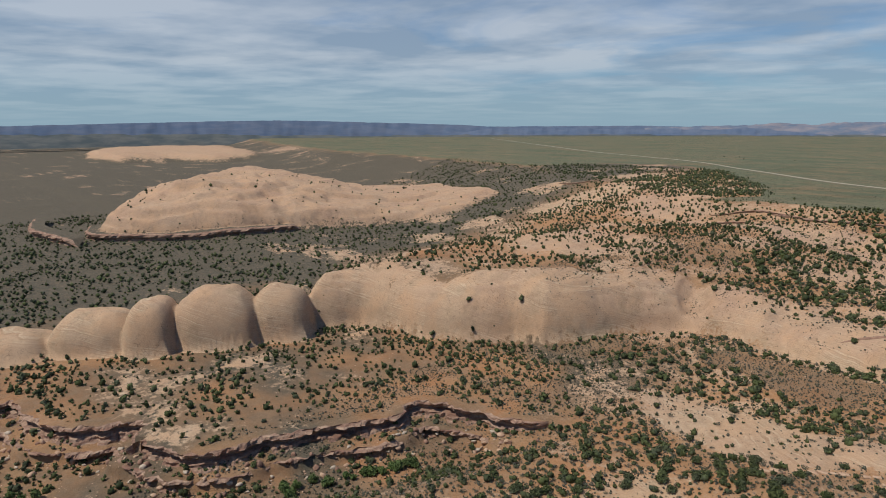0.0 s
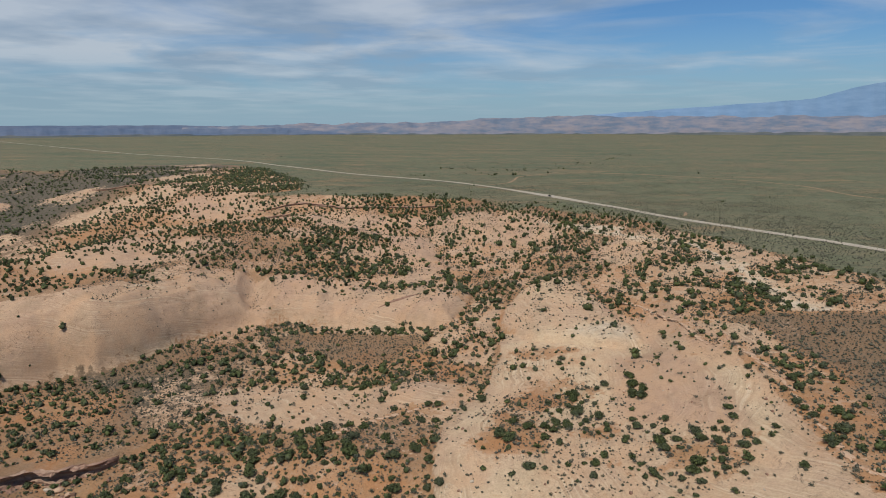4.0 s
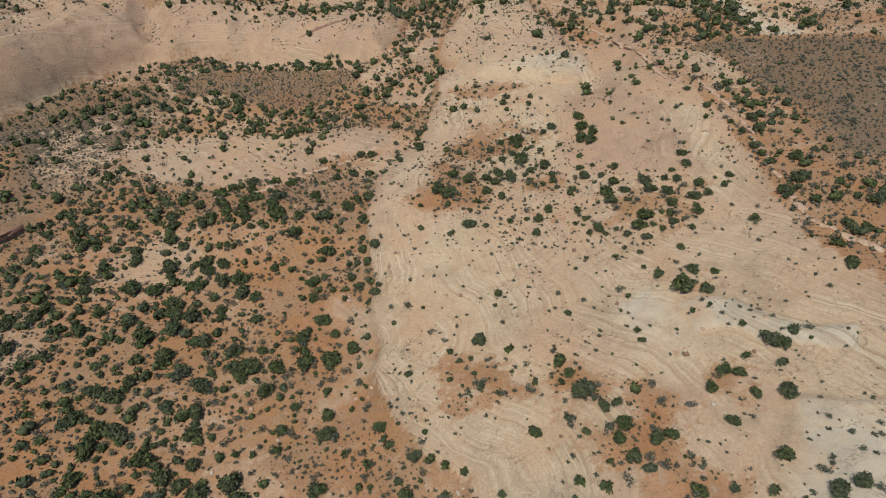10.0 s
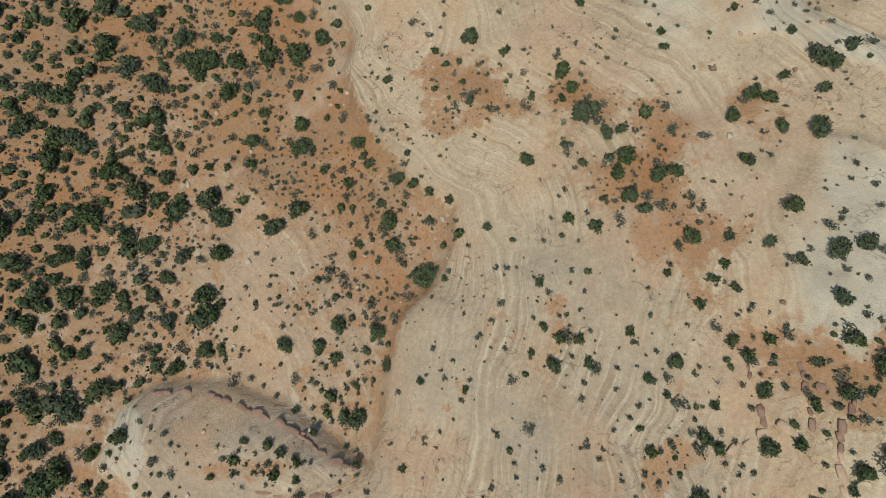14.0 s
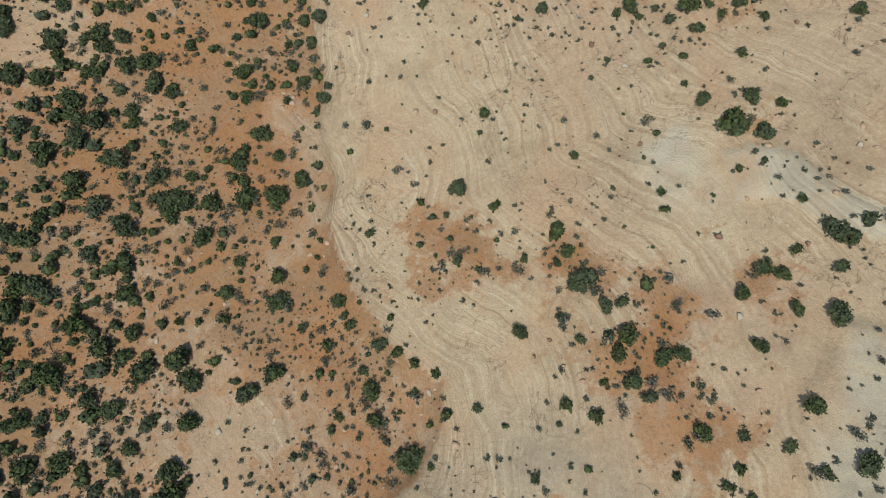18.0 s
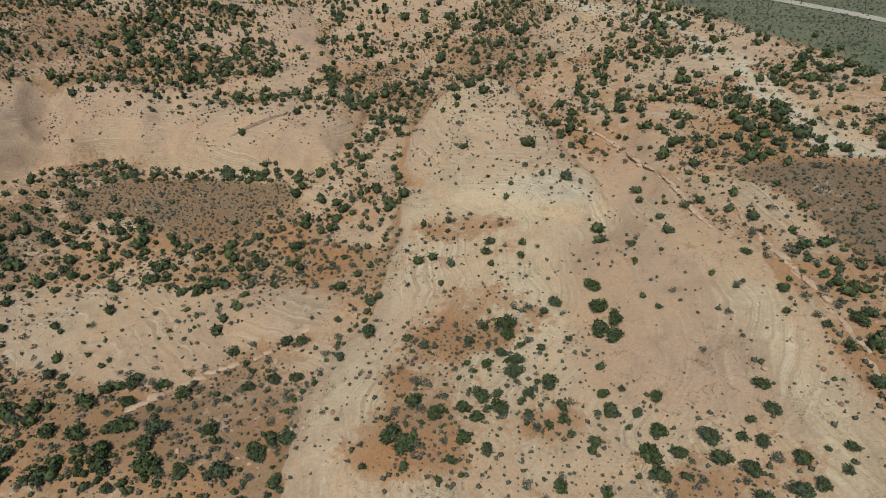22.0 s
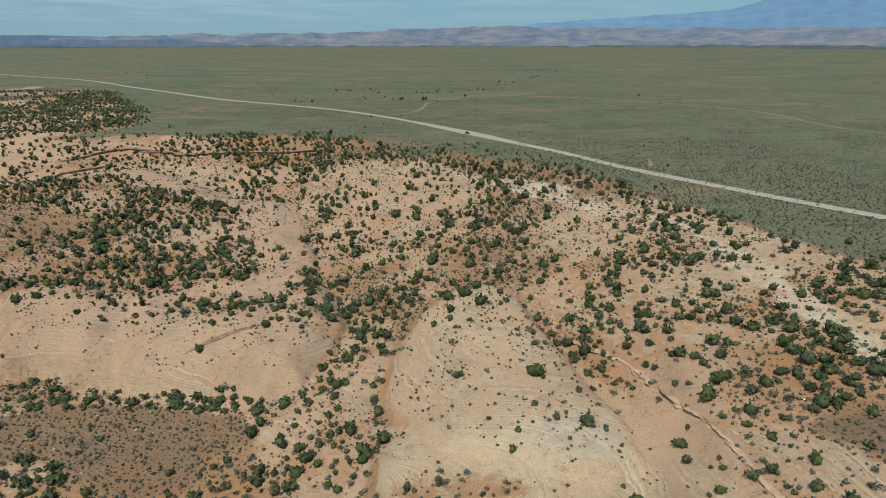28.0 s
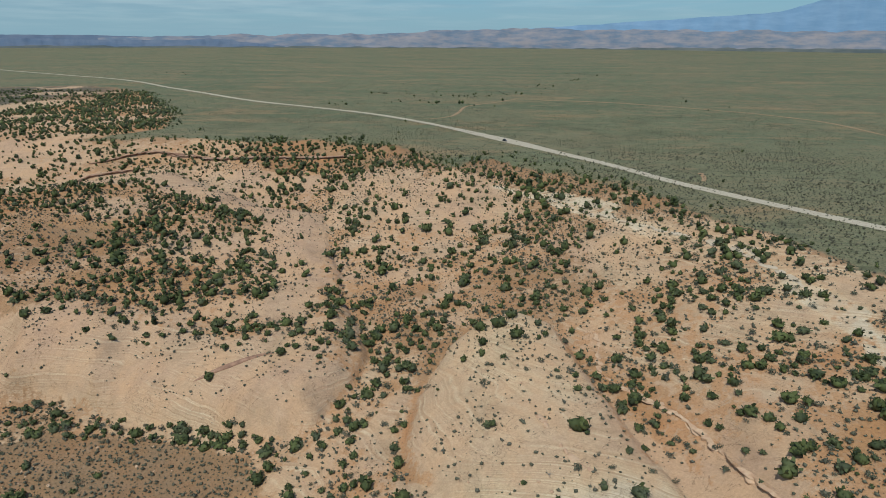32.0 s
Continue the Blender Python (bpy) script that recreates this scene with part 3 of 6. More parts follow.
SOILS = [[(-9, 179), (6, 197), (22, 195), (31, 190), (34, 175), (33, 159), (44, 153), (54, 145), (63, 139), (69, 130), (64, 115), (55, 113), (47, 116), (35, 119), (28, 125), (17, 128), (14, 141), (-7, 143), (-15, 150), (-8, 164)],
         [(17, 71), (23, 71), (24, 64), (29, 63), (36, 63), (40, 59), (44, 54), (57, 53), (56, 46), (54, 41), (52, 34), (48, 20), (38, 19), (37, 34), (31, 42), (27, 51), (21, 60)],
         [(50, 67), (59, 68), (61, 58), (57, 54), (52, 59)], [(0, 79), (8, 78), (9, 70), (3, 69)], [(48, 100), (58, 102), (63, 97), (62, 88), (54, 89), (47, 90)], [(14, 25), (25, 24), (26, 16), (17, 16)],
         [(38, 26), (47, 24), (66, 24), (75, 12), (84, 4), (80, -10), (57, -9), (55, 1), (48, 4), (37, 0), (36, 11)],
         [(-8, 214), (8, 212), (24, 215), (36, 226), (20, 238), (4, 246), (-10, 258)]]
RAMP = [(46, 297), (57, 267), (63, 245), (68, 208), (70, 182), (74, 163), (74, 150), (72, 135), (65, 140), (55, 150), (45, 156), (36, 167), (38, 191), (42, 217), (58, 219), (60, 244), (50, 270)]
RUBBLE_PATCHES = [[(-46, 282), (-38, 288), (-30, 306), (-26, 336), (-10, 326), (-12, 300), (-14, 272), (-14, 225), (-34, 236), (-48, 258)], [(-43, 57), (-34, 50), (-30, 40), (-31, 36), (-40, 32), (-43, 41)], [(-25, 49), (-16, 47), (-7, 43), (-13, 41), (-27, 40)],
                  [(-45, 32), (-38, 36), (-18, 35), (-8, 33), (-7, 25), (-16, 17), (-36, 16), (-46, 24)], [(-37, 69), (-25, 80), (-23, 93), (-25, 106), (-38, 115), (-39, 106), (-29, 95), (-29, 84), (-37, 78)]]
BACK_ROCK = [(-314, 547), (-176, 556), (-27, 534), (10, 480), (22, 424), (-21, 428), (-59, 445), (-130, 470), (-154, 500), (-269, 514)]
PALE_STREAK = [(35, 89), (45, 95), (47, 88), (52, 79), (49, 70), (39, 78)]
PALE_FLANK = [(-48, -14), (-59, -5), (-66, -1), (-65, 6), (-62, 12), (-56, 11), (-53, 3), (-56, -4), (-47, -11)]
GREY_ROCK = [(-12, -1), (-9, 17), (0, 32), (10, 44), (28, 44), (36, 30), (38, 10), (50, -8), (50, -40), (-40, -40)]
GROVE = [(-13, 189), (23, 184), (31, 178), (43, 153), (62, 142), (70, 133), (63, 115), (49, 112), (33, 114), (19, 122), (-9, 146)]
WHITE_BAND = [(21, 493), (49, 468), (76, 417), (98, 383), (112, 357), (119, 325), (124, 294), (125, 267), (130, 249), (134, 233)]
WHITE_SPOT = [(127, 249), (134, 246), (136, 236), (131, 232), (125, 239)]
BASIN = [(-714, 90), (-724, 135), (-648, 179), (-577, 164), (-580, 114), (-636, 72)]


def spot(x, y, cx, cy, rx, ry):
    return np.clip(1.6 - 1.6 * np.hypot((x - cx) / rx, (y - cy) / ry), 0, 1)


def kinds(x, y):
    """Shares of bare rock, grassland, white rock and grey sage on the ground."""
    wx, wy = x + 10 * fbm(x, y, 40, 3), y + 10 * fbm(x, y, 40, 5)
    vx, vy = wx * 0.4 + x * 0.6, wy * 0.4 + y * 0.6
    far = plain_dist(wx, wy)
    grass = sstep(-14, 6, far)
    mottle = fbm(x, y, 34, 62)
    rock = 0.30 + 1.2 * fbm(x, y * 1.7, 60, 61)
    plate = area(vx, vy, PLATE)
    left = line_dist(vx, vy, PLATE_EDGE, True)
    rock = np.where((y < 262) & (left > 0), 0.2 + 1.0 * mottle - 0.1 * sstep(-40, -90, x) + 0.25 * sstep(22, 4, left), rock)
    rock = rock + 0.26 * sstep(45, 70, x) * sstep(140, 190, y) * sstep(420, 360, y)
    for outline in RUBBLE_PATCHES:
        rock = np.maximum(rock, sstep(-5, 4, area(vx, vy, outline)) * (0.62 + 0.6 * fbm(x, y, 9, 70, 3)))
    rock = np.maximum(rock, sstep(-8, 8, area(vx, vy, SLOPE)) * (0.85 + 0.9 * mottle))
    px, py = x + 9 * fbm(x, y, 16, 67), y + 9 * fbm(x, y, 16, 68)
    patches = 0
    for outline in SOILS:
        patches = np.maximum(patches, sstep(-7, 6, area(px, py, outline)) * (0.55 + 1.1 * fbm(x, y, 10, 69, 3)))
    rock = np.where(plate > 0, 0.98 + 0.5 * mottle - patches, rock)
    rock = np.maximum(rock, sstep(-3, 3, area(vx, vy, RAMP)) * (0.9 + 0.4 * mottle))
    rock = np.maximum(rock, sstep(-2, 3, area(vx, vy, DOME_ROCK)))
    d = area(x + 4.5 * fbm(x, y, 45, 3), y + 4.5 * fbm(x, y, 45, 5), BENCH)
    rock = np.maximum(rock, sstep(-3, 2, d) * (sstep(42, 24, d + 14 * fbm(x, y, 26, 66)) * (1 - 0.7 * sstep(-70, -50, x) * sstep(306, 318, y)) + 0.5 * fbm(x, y, 30, 63)))
    for cx, cy, rx, ry, _h in STANDING:
        rock = np.maximum(rock, sstep(0, 0.2, dome(x, y, cx, cy, ry + 3, rx + 3, -36, 1, 3.0, 1)))
    for cx, cy, rx, ry in [(-640, 520, 50, 60), (-560, 440, 70, 30), (-470, 300, 60, 22), (-300, 375, 110, 60), (-430, 420, 60, 50), (-500, 360, 50, 30), (-546, 516, 60, 40), (-587, 681, 70, 40), (-437, 640, 60, 60), (-2300, 1250, 500, 120), (-490, 800, 60, 110), (-325, 706, 36, 46), (-412, 705, 50, 60), (-560, 960, 90, 70), (-250, 520, 70, 26), (-20, 470, 90, 50), (-330, 560, 60, 40), (-440, 620, 70, 50)]:
        rock = np.maximum(rock, spot(x + 30 * fbm(x, y, 50, 64), y + 30 * fbm(x, y, 50, 65), cx, cy, rx, ry))
    rock = np.maximum(rock, sstep(-14, 14, area(wx, wy, BACK_ROCK)) * (0.72 + 1.1 * mottle))
    rock = np.maximum(rock, spot(x, y, 5, 395, 95, 85) * (0.42 + 1.2 * fbm(x, y * 1.6, 24, 79, 3)))
    scrub = sstep(-430, -560, x)
    rock = rock - 0.35 * scrub
    rock = np.maximum(rock, sstep(-10, 10, area(x + 14 * fbm(x, y, 90, 41), y + 14 * fbm(x, y, 90, 42), MESA)))
    rock = np.maximum(rock, sstep(-10, 10, area(x + 60 * fbm(x, y, 250, 43), y + 60 * fbm(x, y, 250, 44), FAR_MESA)))
    rock = np.maximum(rock, sstep(-1, 2, area(x, y, MOUND)))
    wash = wash_dist(x, y)
    rock = rock - 0.5 * sstep(-2, 2, wash) * sstep(60, 40, wash) * (x < -165)
    umber = sstep(-120, -190, x) * sstep(300, 230, y)
    white = 0.95 * sstep(8, 2, line_dist(wx, wy, WHITE_BAND) - 14 * mottle) + sstep(-0.6, 0.6, area(x, y, WHITE_SLAB)) + sstep(-1, 1, area(vx, vy, WHITE_SPOT)) + 0.85 * sstep(-5, 5, area(wx, wy, WHITE_SHELF) + 6 * mottle)
    white = white + 0.4 * sstep(-3, 3, area(vx, vy, PALE_STREAK)) * (0.7 + 1.2 * mottle) + 0.85 * sstep(-1, 1, area(vx, vy, PALE_FLANK))
    rock = np.maximum(rock, np.clip(white, 0, 1) * 0.8)
    white = np.clip(white, 0, 1) + 0.5 * sstep(-4, 8, plate) + 0.3 * sstep(-2, 10, area(vx, vy, DOME_ROCK))
    red = np.clip(sstep(-4, 4, area(vx, vy, RAMP)) + sstep(9, 3, line_dist(vx, vy, [(50, 320), (56, 285), (66, 268), (75, 229), (80, 203), (88, 170), (88, 120)]) + 6 * mottle), 0, 1)
    white = np.clip(white, 0, 1) * (1 - 0.9 * red)
    sage = 0.25 * sstep(0.1, 0.3, fbm(x, y, 80, 81)) + sstep(-3, 3, area(vx, vy, SAGE_FLAT)) * 0.42 + 0.6 * sstep(-3, 6, area(wx, wy, SAGE_HOLLOW)) + sstep(-15, 15, area(wx, wy, BASIN)) + 1.0 * scrub + umber * (0.45 + 0.9 * mottle)
    rock = rock - 0.75 * sstep(2, 6, area(x, y, [(-50, -2), (-44, 4), (-30, 4), (-18, -1), (-30, -4), (-42, -5)]) + 4 * mottle)
    rock = rock - 0.9 * sstep(-3, 3, area(vx, vy, SAGE_FLAT)) - 0.9 * sstep(-3, 3, area(vx, vy, SAGE_HOLLOW))
    sage = sage * (1 - 0.85 * sstep(-2, 4, plate))
    # on grass the last share falls with distance, painting the far plain hazy green
    return np.clip(rock, 0, 1) * (1 - grass), grass, white * (1 - grass), np.clip(sage, 0, 1) * (1 - grass) + grass * sstep(1100, 380, y + 0.25 * np.abs(x)) * np.clip(0.75 + 0.9 * fbm(x, y, 120, 85), 0, 1)


def tones(x, y, z):
    """Pink and grey shares of the rock, and the run of its bedding."""
    vx, vy = x + 4 * fbm(x, y, 40, 3), y + 4 * fbm(x, y, 40, 5)
    pink = 0.9 * sstep(9, 3, line_dist(vx, vy, [(51, 323), (48, 301), (55, 288), (64, 273), (70, 251), (75, 229), (77, 208), (80, 200)])) + sstep(-5, 5, area(vx, vy, RAMP)) * 0.8 + 0.5 * sstep(-3, 3, area(vx, vy, [(35, 67), (48, 66), (49, 62), (43, 61), (36, 63)])) + 0.45 * sstep(0.05, 0.3, fbm(x, y, 45, 71)) + 0.5 * sstep(330, 380, y) * (x > -400) * (x < 60) + 0.6 * sstep(-520, -640, x) + 0.5 * sstep(0, 6, area(x, y, BENCH)) * np.clip(0.6 + 1.2 * fbm(x, y, 26, 78), 0, 1)
    grey = sstep(-8, 8, area(vx, vy, GREY_ROCK)) * np.clip(0.75 + 0.9 * fbm(x, y, 22, 72), 0, 1) + 0.75 * sstep(-1, 4, area(vx, vy, MOUND))
    run, on = bedding(x, y, z, -line_dist(x, y, PLATE_EDGE, True))
    return np.clip(pink, 0, 1), np.clip(grey, 0, 1), run, 0 * x + 1


xs = grade(-4950, [(-860, -430, 4.5), (-430, -60, 1.8), (-60, 80, 1.0), (80, 230, 2.0)], 4950, 1.045)
ys = grade(-900, [(-60, 130, 1.0), (130, 420, 1.8)], 4950, 1.04)
GX, GY = np.meshgrid(xs, ys)
GZ = height(GX, GY)
COVER, TONE = np.stack(kinds(GX, GY), -1), np.stack(tones(GX, GY, GZ), -1)


def sampled(field, x, y):
    """A value of the built ground at any place."""
    x, y = np.broadcast_arrays(np.asarray(x, float), np.asarray(y, float))
    i = np.clip(np.searchsorted(xs, x) - 1, 0, len(xs) - 2)
    j = np.clip(np.searchsorted(ys, y) - 1, 0, len(ys) - 2)
    u, v = np.clip((x - xs[i]) / (xs[i + 1] - xs[i]), 0, 1), np.clip((y - ys[j]) / (ys[j + 1] - ys[j]), 0, 1)
    if field.ndim == 3:
        u, v = u[..., None], v[..., None]
    return (field[j, i] * (1 - u) + field[j, i + 1] * u) * (1 - v) + (field[j + 1, i] * (1 - u) + field[j + 1, i + 1] * u) * v


def land(x, y):
    return sampled(GZ, x, y)


def cover_at(x, y):
    return np.moveaxis(sampled(COVER, x, y), -1, 0)


def paint_ground(me, x, y):
    """Gives a piece of ground the same cover as the land round it."""
    for key, field in (("cover", COVER), ("tone", TONE)):
        layer = me.color_attributes.new(key, "FLOAT_COLOR", "POINT")
        layer.data.foreach_set("color", sampled(field, x, y).astype(np.float32).ravel())


ground_mesh = grid_mesh("ground", GX, GY, GZ)
paint_ground(ground_mesh, GX, GY)
ground = tagged(new("ground", ground_mesh), "pink slickrock, orange sandy soil and green plain of a high desert", "ground", kind="structure")
ground_mesh.materials.append(GROUND)

ROAD_LINE = [(-2600, 2750), (-1741, 2061), (-1390, 1780), (-1012, 1480), (-620, 1230), (-445, 1062), (-365, 985), (-254, 880), (-174, 826), (-100, 768), (-36, 702), (16, 630), (59, 567), (93, 514), (119, 464), (142, 429), (162, 400), (180, 377), (196, 357), (215, 330), (300, 210), (520, -80)]


def strip(name, pts, width, lift, mat, label, step=6.0, ragged=0.0):
    """A road laid over the ground."""
    c = smooth_line(pts, step)
    way = np.gradient(c, axis=0)
    way /= np.linalg.norm(way, axis=1)[:, None] + 1e-9
    side = np.stack([-way[:, 1], way[:, 0]], -1)
    w = width(c) if callable(width) else np.full(len(c), width)
    w = w * (1 + ragged * fbm(c[:, 0], c[:, 1], 25, 91))
    across = np.linspace(-0.5, 0.5, 7)
    g = c[:, None] + side[:, None] * across[None, :, None] * w[:, None, None]
    z = land(g[..., 0], g[..., 1]) + lift + 0.18 * (1 - (2 * np.abs(across)) ** 4)[None]
    ob = new(name, grid_mesh(name, g[..., 0], g[..., 1], z))
    ob.data.materials.append(mat)
    return tagged(ob, label, "road", kind="structure")


strip("road", ROAD_LINE, lambda c: 7.5 + 6 * np.exp(-((c[:, 0] - 30) ** 2 + (c[:, 1] - 606) ** 2) / 45 ** 2), 0.25, ROAD, "pale graded gravel road across the green plain", ragged=0.1)


# ---- backdrop of far mesas and mountains, haze put into colour and glow ----
def hazed_material(name, low, high, haze_glow):
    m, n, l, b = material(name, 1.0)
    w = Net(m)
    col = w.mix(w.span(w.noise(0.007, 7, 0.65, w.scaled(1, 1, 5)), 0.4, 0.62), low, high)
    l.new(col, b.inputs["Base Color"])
    # the same colour also shines a little, as hazy air would
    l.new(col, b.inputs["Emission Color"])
    b.inputs["Emission Strength"].default_value = haze_glow
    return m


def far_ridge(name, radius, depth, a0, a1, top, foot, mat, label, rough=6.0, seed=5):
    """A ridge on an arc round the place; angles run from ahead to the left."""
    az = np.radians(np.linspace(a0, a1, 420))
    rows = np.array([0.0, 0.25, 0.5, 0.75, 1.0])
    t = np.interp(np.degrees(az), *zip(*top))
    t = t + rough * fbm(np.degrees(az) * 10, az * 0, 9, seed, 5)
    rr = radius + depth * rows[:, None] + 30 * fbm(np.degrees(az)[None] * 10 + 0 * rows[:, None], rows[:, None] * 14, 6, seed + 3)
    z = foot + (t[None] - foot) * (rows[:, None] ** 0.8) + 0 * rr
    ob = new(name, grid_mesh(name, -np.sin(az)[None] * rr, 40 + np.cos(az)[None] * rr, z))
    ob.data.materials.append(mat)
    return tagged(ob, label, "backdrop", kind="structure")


# rock and scrub tones shifted to blue, with glow, for the haze between
BLUE = hazed_material("hazed_blue_mesa", (0.06, 0.085, 0.13), (0.08, 0.10, 0.14), 0.7)
ROSE = hazed_material("hazed_rose_mesa", (0.085, 0.112, 0.155), (0.165, 0.155, 0.17), 0.6)
MOUNT = hazed_material("hazed_blue_mountain", (0.085, 0.145, 0.225), (0.105, 0.165, 0.245), 1.0)
DARK = hazed_material("hazed_dark_hills", (0.055, 0.068, 0.072), (0.095, 0.10, 0.095), 0.35)
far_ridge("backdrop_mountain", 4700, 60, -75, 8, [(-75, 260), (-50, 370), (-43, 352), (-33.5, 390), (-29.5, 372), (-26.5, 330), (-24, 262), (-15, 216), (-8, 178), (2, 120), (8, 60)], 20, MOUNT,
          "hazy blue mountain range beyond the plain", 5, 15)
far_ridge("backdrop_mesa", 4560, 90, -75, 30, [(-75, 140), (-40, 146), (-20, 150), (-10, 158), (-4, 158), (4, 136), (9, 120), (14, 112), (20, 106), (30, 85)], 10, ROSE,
          "pale rose desert mesas, tinted with haze, far beyond the plain", 14, 25)
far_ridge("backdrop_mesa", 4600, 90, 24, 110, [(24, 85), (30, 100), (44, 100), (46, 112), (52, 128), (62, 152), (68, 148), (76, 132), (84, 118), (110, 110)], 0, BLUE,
          "long dark mesa on the horizon, blue with painted haze", 3, 35)
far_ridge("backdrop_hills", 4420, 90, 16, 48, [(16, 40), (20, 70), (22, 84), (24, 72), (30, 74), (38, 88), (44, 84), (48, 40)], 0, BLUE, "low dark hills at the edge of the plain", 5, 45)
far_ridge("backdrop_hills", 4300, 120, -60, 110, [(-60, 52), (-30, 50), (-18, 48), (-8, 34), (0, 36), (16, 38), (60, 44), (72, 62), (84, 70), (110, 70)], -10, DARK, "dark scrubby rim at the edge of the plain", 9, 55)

# junipers that stand out: x, y, radius
JUNIPERS_PLATE = []
JUNIPERS_PLATE_B = [(-12.1, 76.7, 1.3), (-10.8, 47.0, 2.4), (64.5, 35.7, 2.0), (60.2, 27.1, 1.9)]
JUNIPERS_PLATE_C = [(49.5, 13.7, 1.8)]
JUNIPERS_RED_SAND = [(-112.1, 164.9, 3.2), (-59.7, 88.4, 3.2), (-41.4, 92.4, 2.4)]
JUNIPERS_RED_SAND_B = [(-30.9, 65.2, 2.7), (-26.0, 128.8, 2.3), (-109.8, 141.0, 3.2), (-98.0, 73.5, 3.2), (-58.0, 85.1, 3.2), (-90.6, 50.2, 2.5), (-92.0, 39.0, 2.8), (-87.2, 34.0, 3.1)]
JUNIPERS_RED_SAND_C = [(-98.1, 48.8, 3.2)]
JUNIPERS_LOW_SLOPE = [(20.7, 179.6, 2.4), (42.2, 175.5, 3.2), (45.0, 172.1, 2.9), (11.4, 153.3, 2.2), (20.9, 165.9, 2.8), (29.6, 153.9, 2.1), (39.9, 150.8, 2.7), (44.7, 134.2, 2.7), (14.9, 131.3, 1.5), (7.8, 130.1, 1.5), (49.5, 133.4, 1.7), (56.0, 135.1, 2.8), (60.0, 126.2, 2.5), (58.3, 118.2, 1.9), (50.7, 114.3, 2.1), (69.4, 126.9, 2.0), (68.3, 143.8, 1.9)]
JUNIPERS_LOW_SLOPE_B = [(88.5, 135.5, 2.2), (86.6, 119.6, 3.0), (92.0, 125.0, 3.1), (95.7, 137.2, 2.8), (91.3, 114.2, 2.0), (88.2, 95.9, 2.3), (88.0, 89.0, 2.9), (94.3, 103.2, 2.4), (97.4, 101.4, 2.2), (105.6, 112.4, 3.2), (40.8, 76.8, 1.3), (24.1, 70.5, 1.9), (-154.9, 233.0, 3.2), (-198.3, 227.7, 3.2), (-181.8, 183.2, 3.2), (-159.7, 181.2, 3.2), (-178.1, 168.7, 3.2), (-162.4, 165.1, 3.2), (-138.9, 158.7, 3.2), (-120.5, 171.4, 2.7)]
JUNIPERS_LOW_SLOPE_C = [(-100.5, 152.7, 3.2), (-73.2, 149.9, 3.0), (-64.1, 154.9, 3.2), (-81.3, 129.5, 3.1), (-93.3, 128.4, 2.3), (-84.9, 111.3, 2.9), (-108.0, 136.6, 3.2), (-111.9, 105.1, 3.1), (-130.0, 129.7, 3.2), (-120.1, 123.6, 3.2), (-109.9, 113.0, 2.8), (-158.7, 165.2, 2.9), (-153.0, 139.2, 3.2), (-130.2, 97.7, 3.2), (-129.3, 111.7, 3.2), (-70.7, 109.4, 2.1), (65.7, 229.2, 2.0), (67.8, 208.5, 2.3), (50.5, 213.8, 2.4)]
JUNIPERS_LOW_SLOPE_D = [(57.1, 200.2, 1.5), (83.7, 210.0, 2.4), (27.3, 211.0, 1.7), (17.8, 215.5, 2.4), (12.3, 272.6, 2.9), (38.6, 288.5, 2.0)]
JUNIPERS_BACK = [(-91.0, 355.0, 2.0), (-55.9, 332.8, 2.8), (-81.2, 324.9, 2.8), (-135.8, 349.5, 3.1), (-118.7, 341.2, 2.4), (-130.4, 337.3, 2.8), (-141.3, 338.8, 2.5), (-187.9, 386.0, 3.2), (-126.9, 384.4, 2.9), (-138.5, 378.3, 2.8), (-137.5, 394.3, 3.2), (-169.8, 346.3, 3.2), (-180.3, 400.1, 3.2), (-51.8, 383.5, 2.7), (-79.0, 390.6, 3.2), (-96.5, 385.2, 2.1), (-129.7, 437.2, 3.2), (-105.8, 421.1, 3.2), (-99.2, 426.1, 3.2), (-160.9, 516.7, 3.2), (-54.5, 439.6, 3.2), (-63.2, 409.5, 3.2), (-41.0, 417.9, 3.2), (-72.2, 397.6, 2.9), (-3.0, 360.5, 2.8), (-15.6, 326.5, 2.3), (-10.1, 337.0, 2.4), (-21.3, 324.4, 1.9), (-155.2, 456.0, 3.2), (-213.2, 443.8, 3.2), (-181.9, 421.0, 3.2), (-166.8, 440.4, 3.2)]
JUNIPERS_BACK_B = [(-27.1, 379.7, 3.2), (-148.3, 516.3, 2.9), (-85.7, 509.2, 2.8), (-218.4, 543.3, 3.1), (112.5, 381.3, 2.9), (128.4, 361.3, 2.4), (85.2, 380.5, 2.6), (86.5, 371.1, 2.7), (84.4, 358.4, 2.9), (93.1, 331.5, 3.2), (85.5, 318.2, 2.5), (120.9, 328.8, 2.8), (76.9, 331.3, 2.3), (71.2, 323.3, 3.2), (73.2, 317.9, 3.2), (83.4, 299.2, 2.1), (87.1, 284.0, 2.7), (77.2, 279.3, 2.6), (66.9, 292.5, 1.9), (93.7, 279.7, 1.4), (107.9, 274.4, 3.2), (113.5, 266.2, 3.2), (104.3, 262.0, 3.2), (110.0, 252.0, 2.5), (118.8, 247.0, 1.8), (144.6, 302.5, 3.2), (79.5, 262.7, 2.5), (85.8, 261.2, 2.7), (90.3, 266.7, 2.6), (55.8, 317.9, 2.3), (62.8, 321.0, 2.0), (65.7, 279.7, 2.5)]
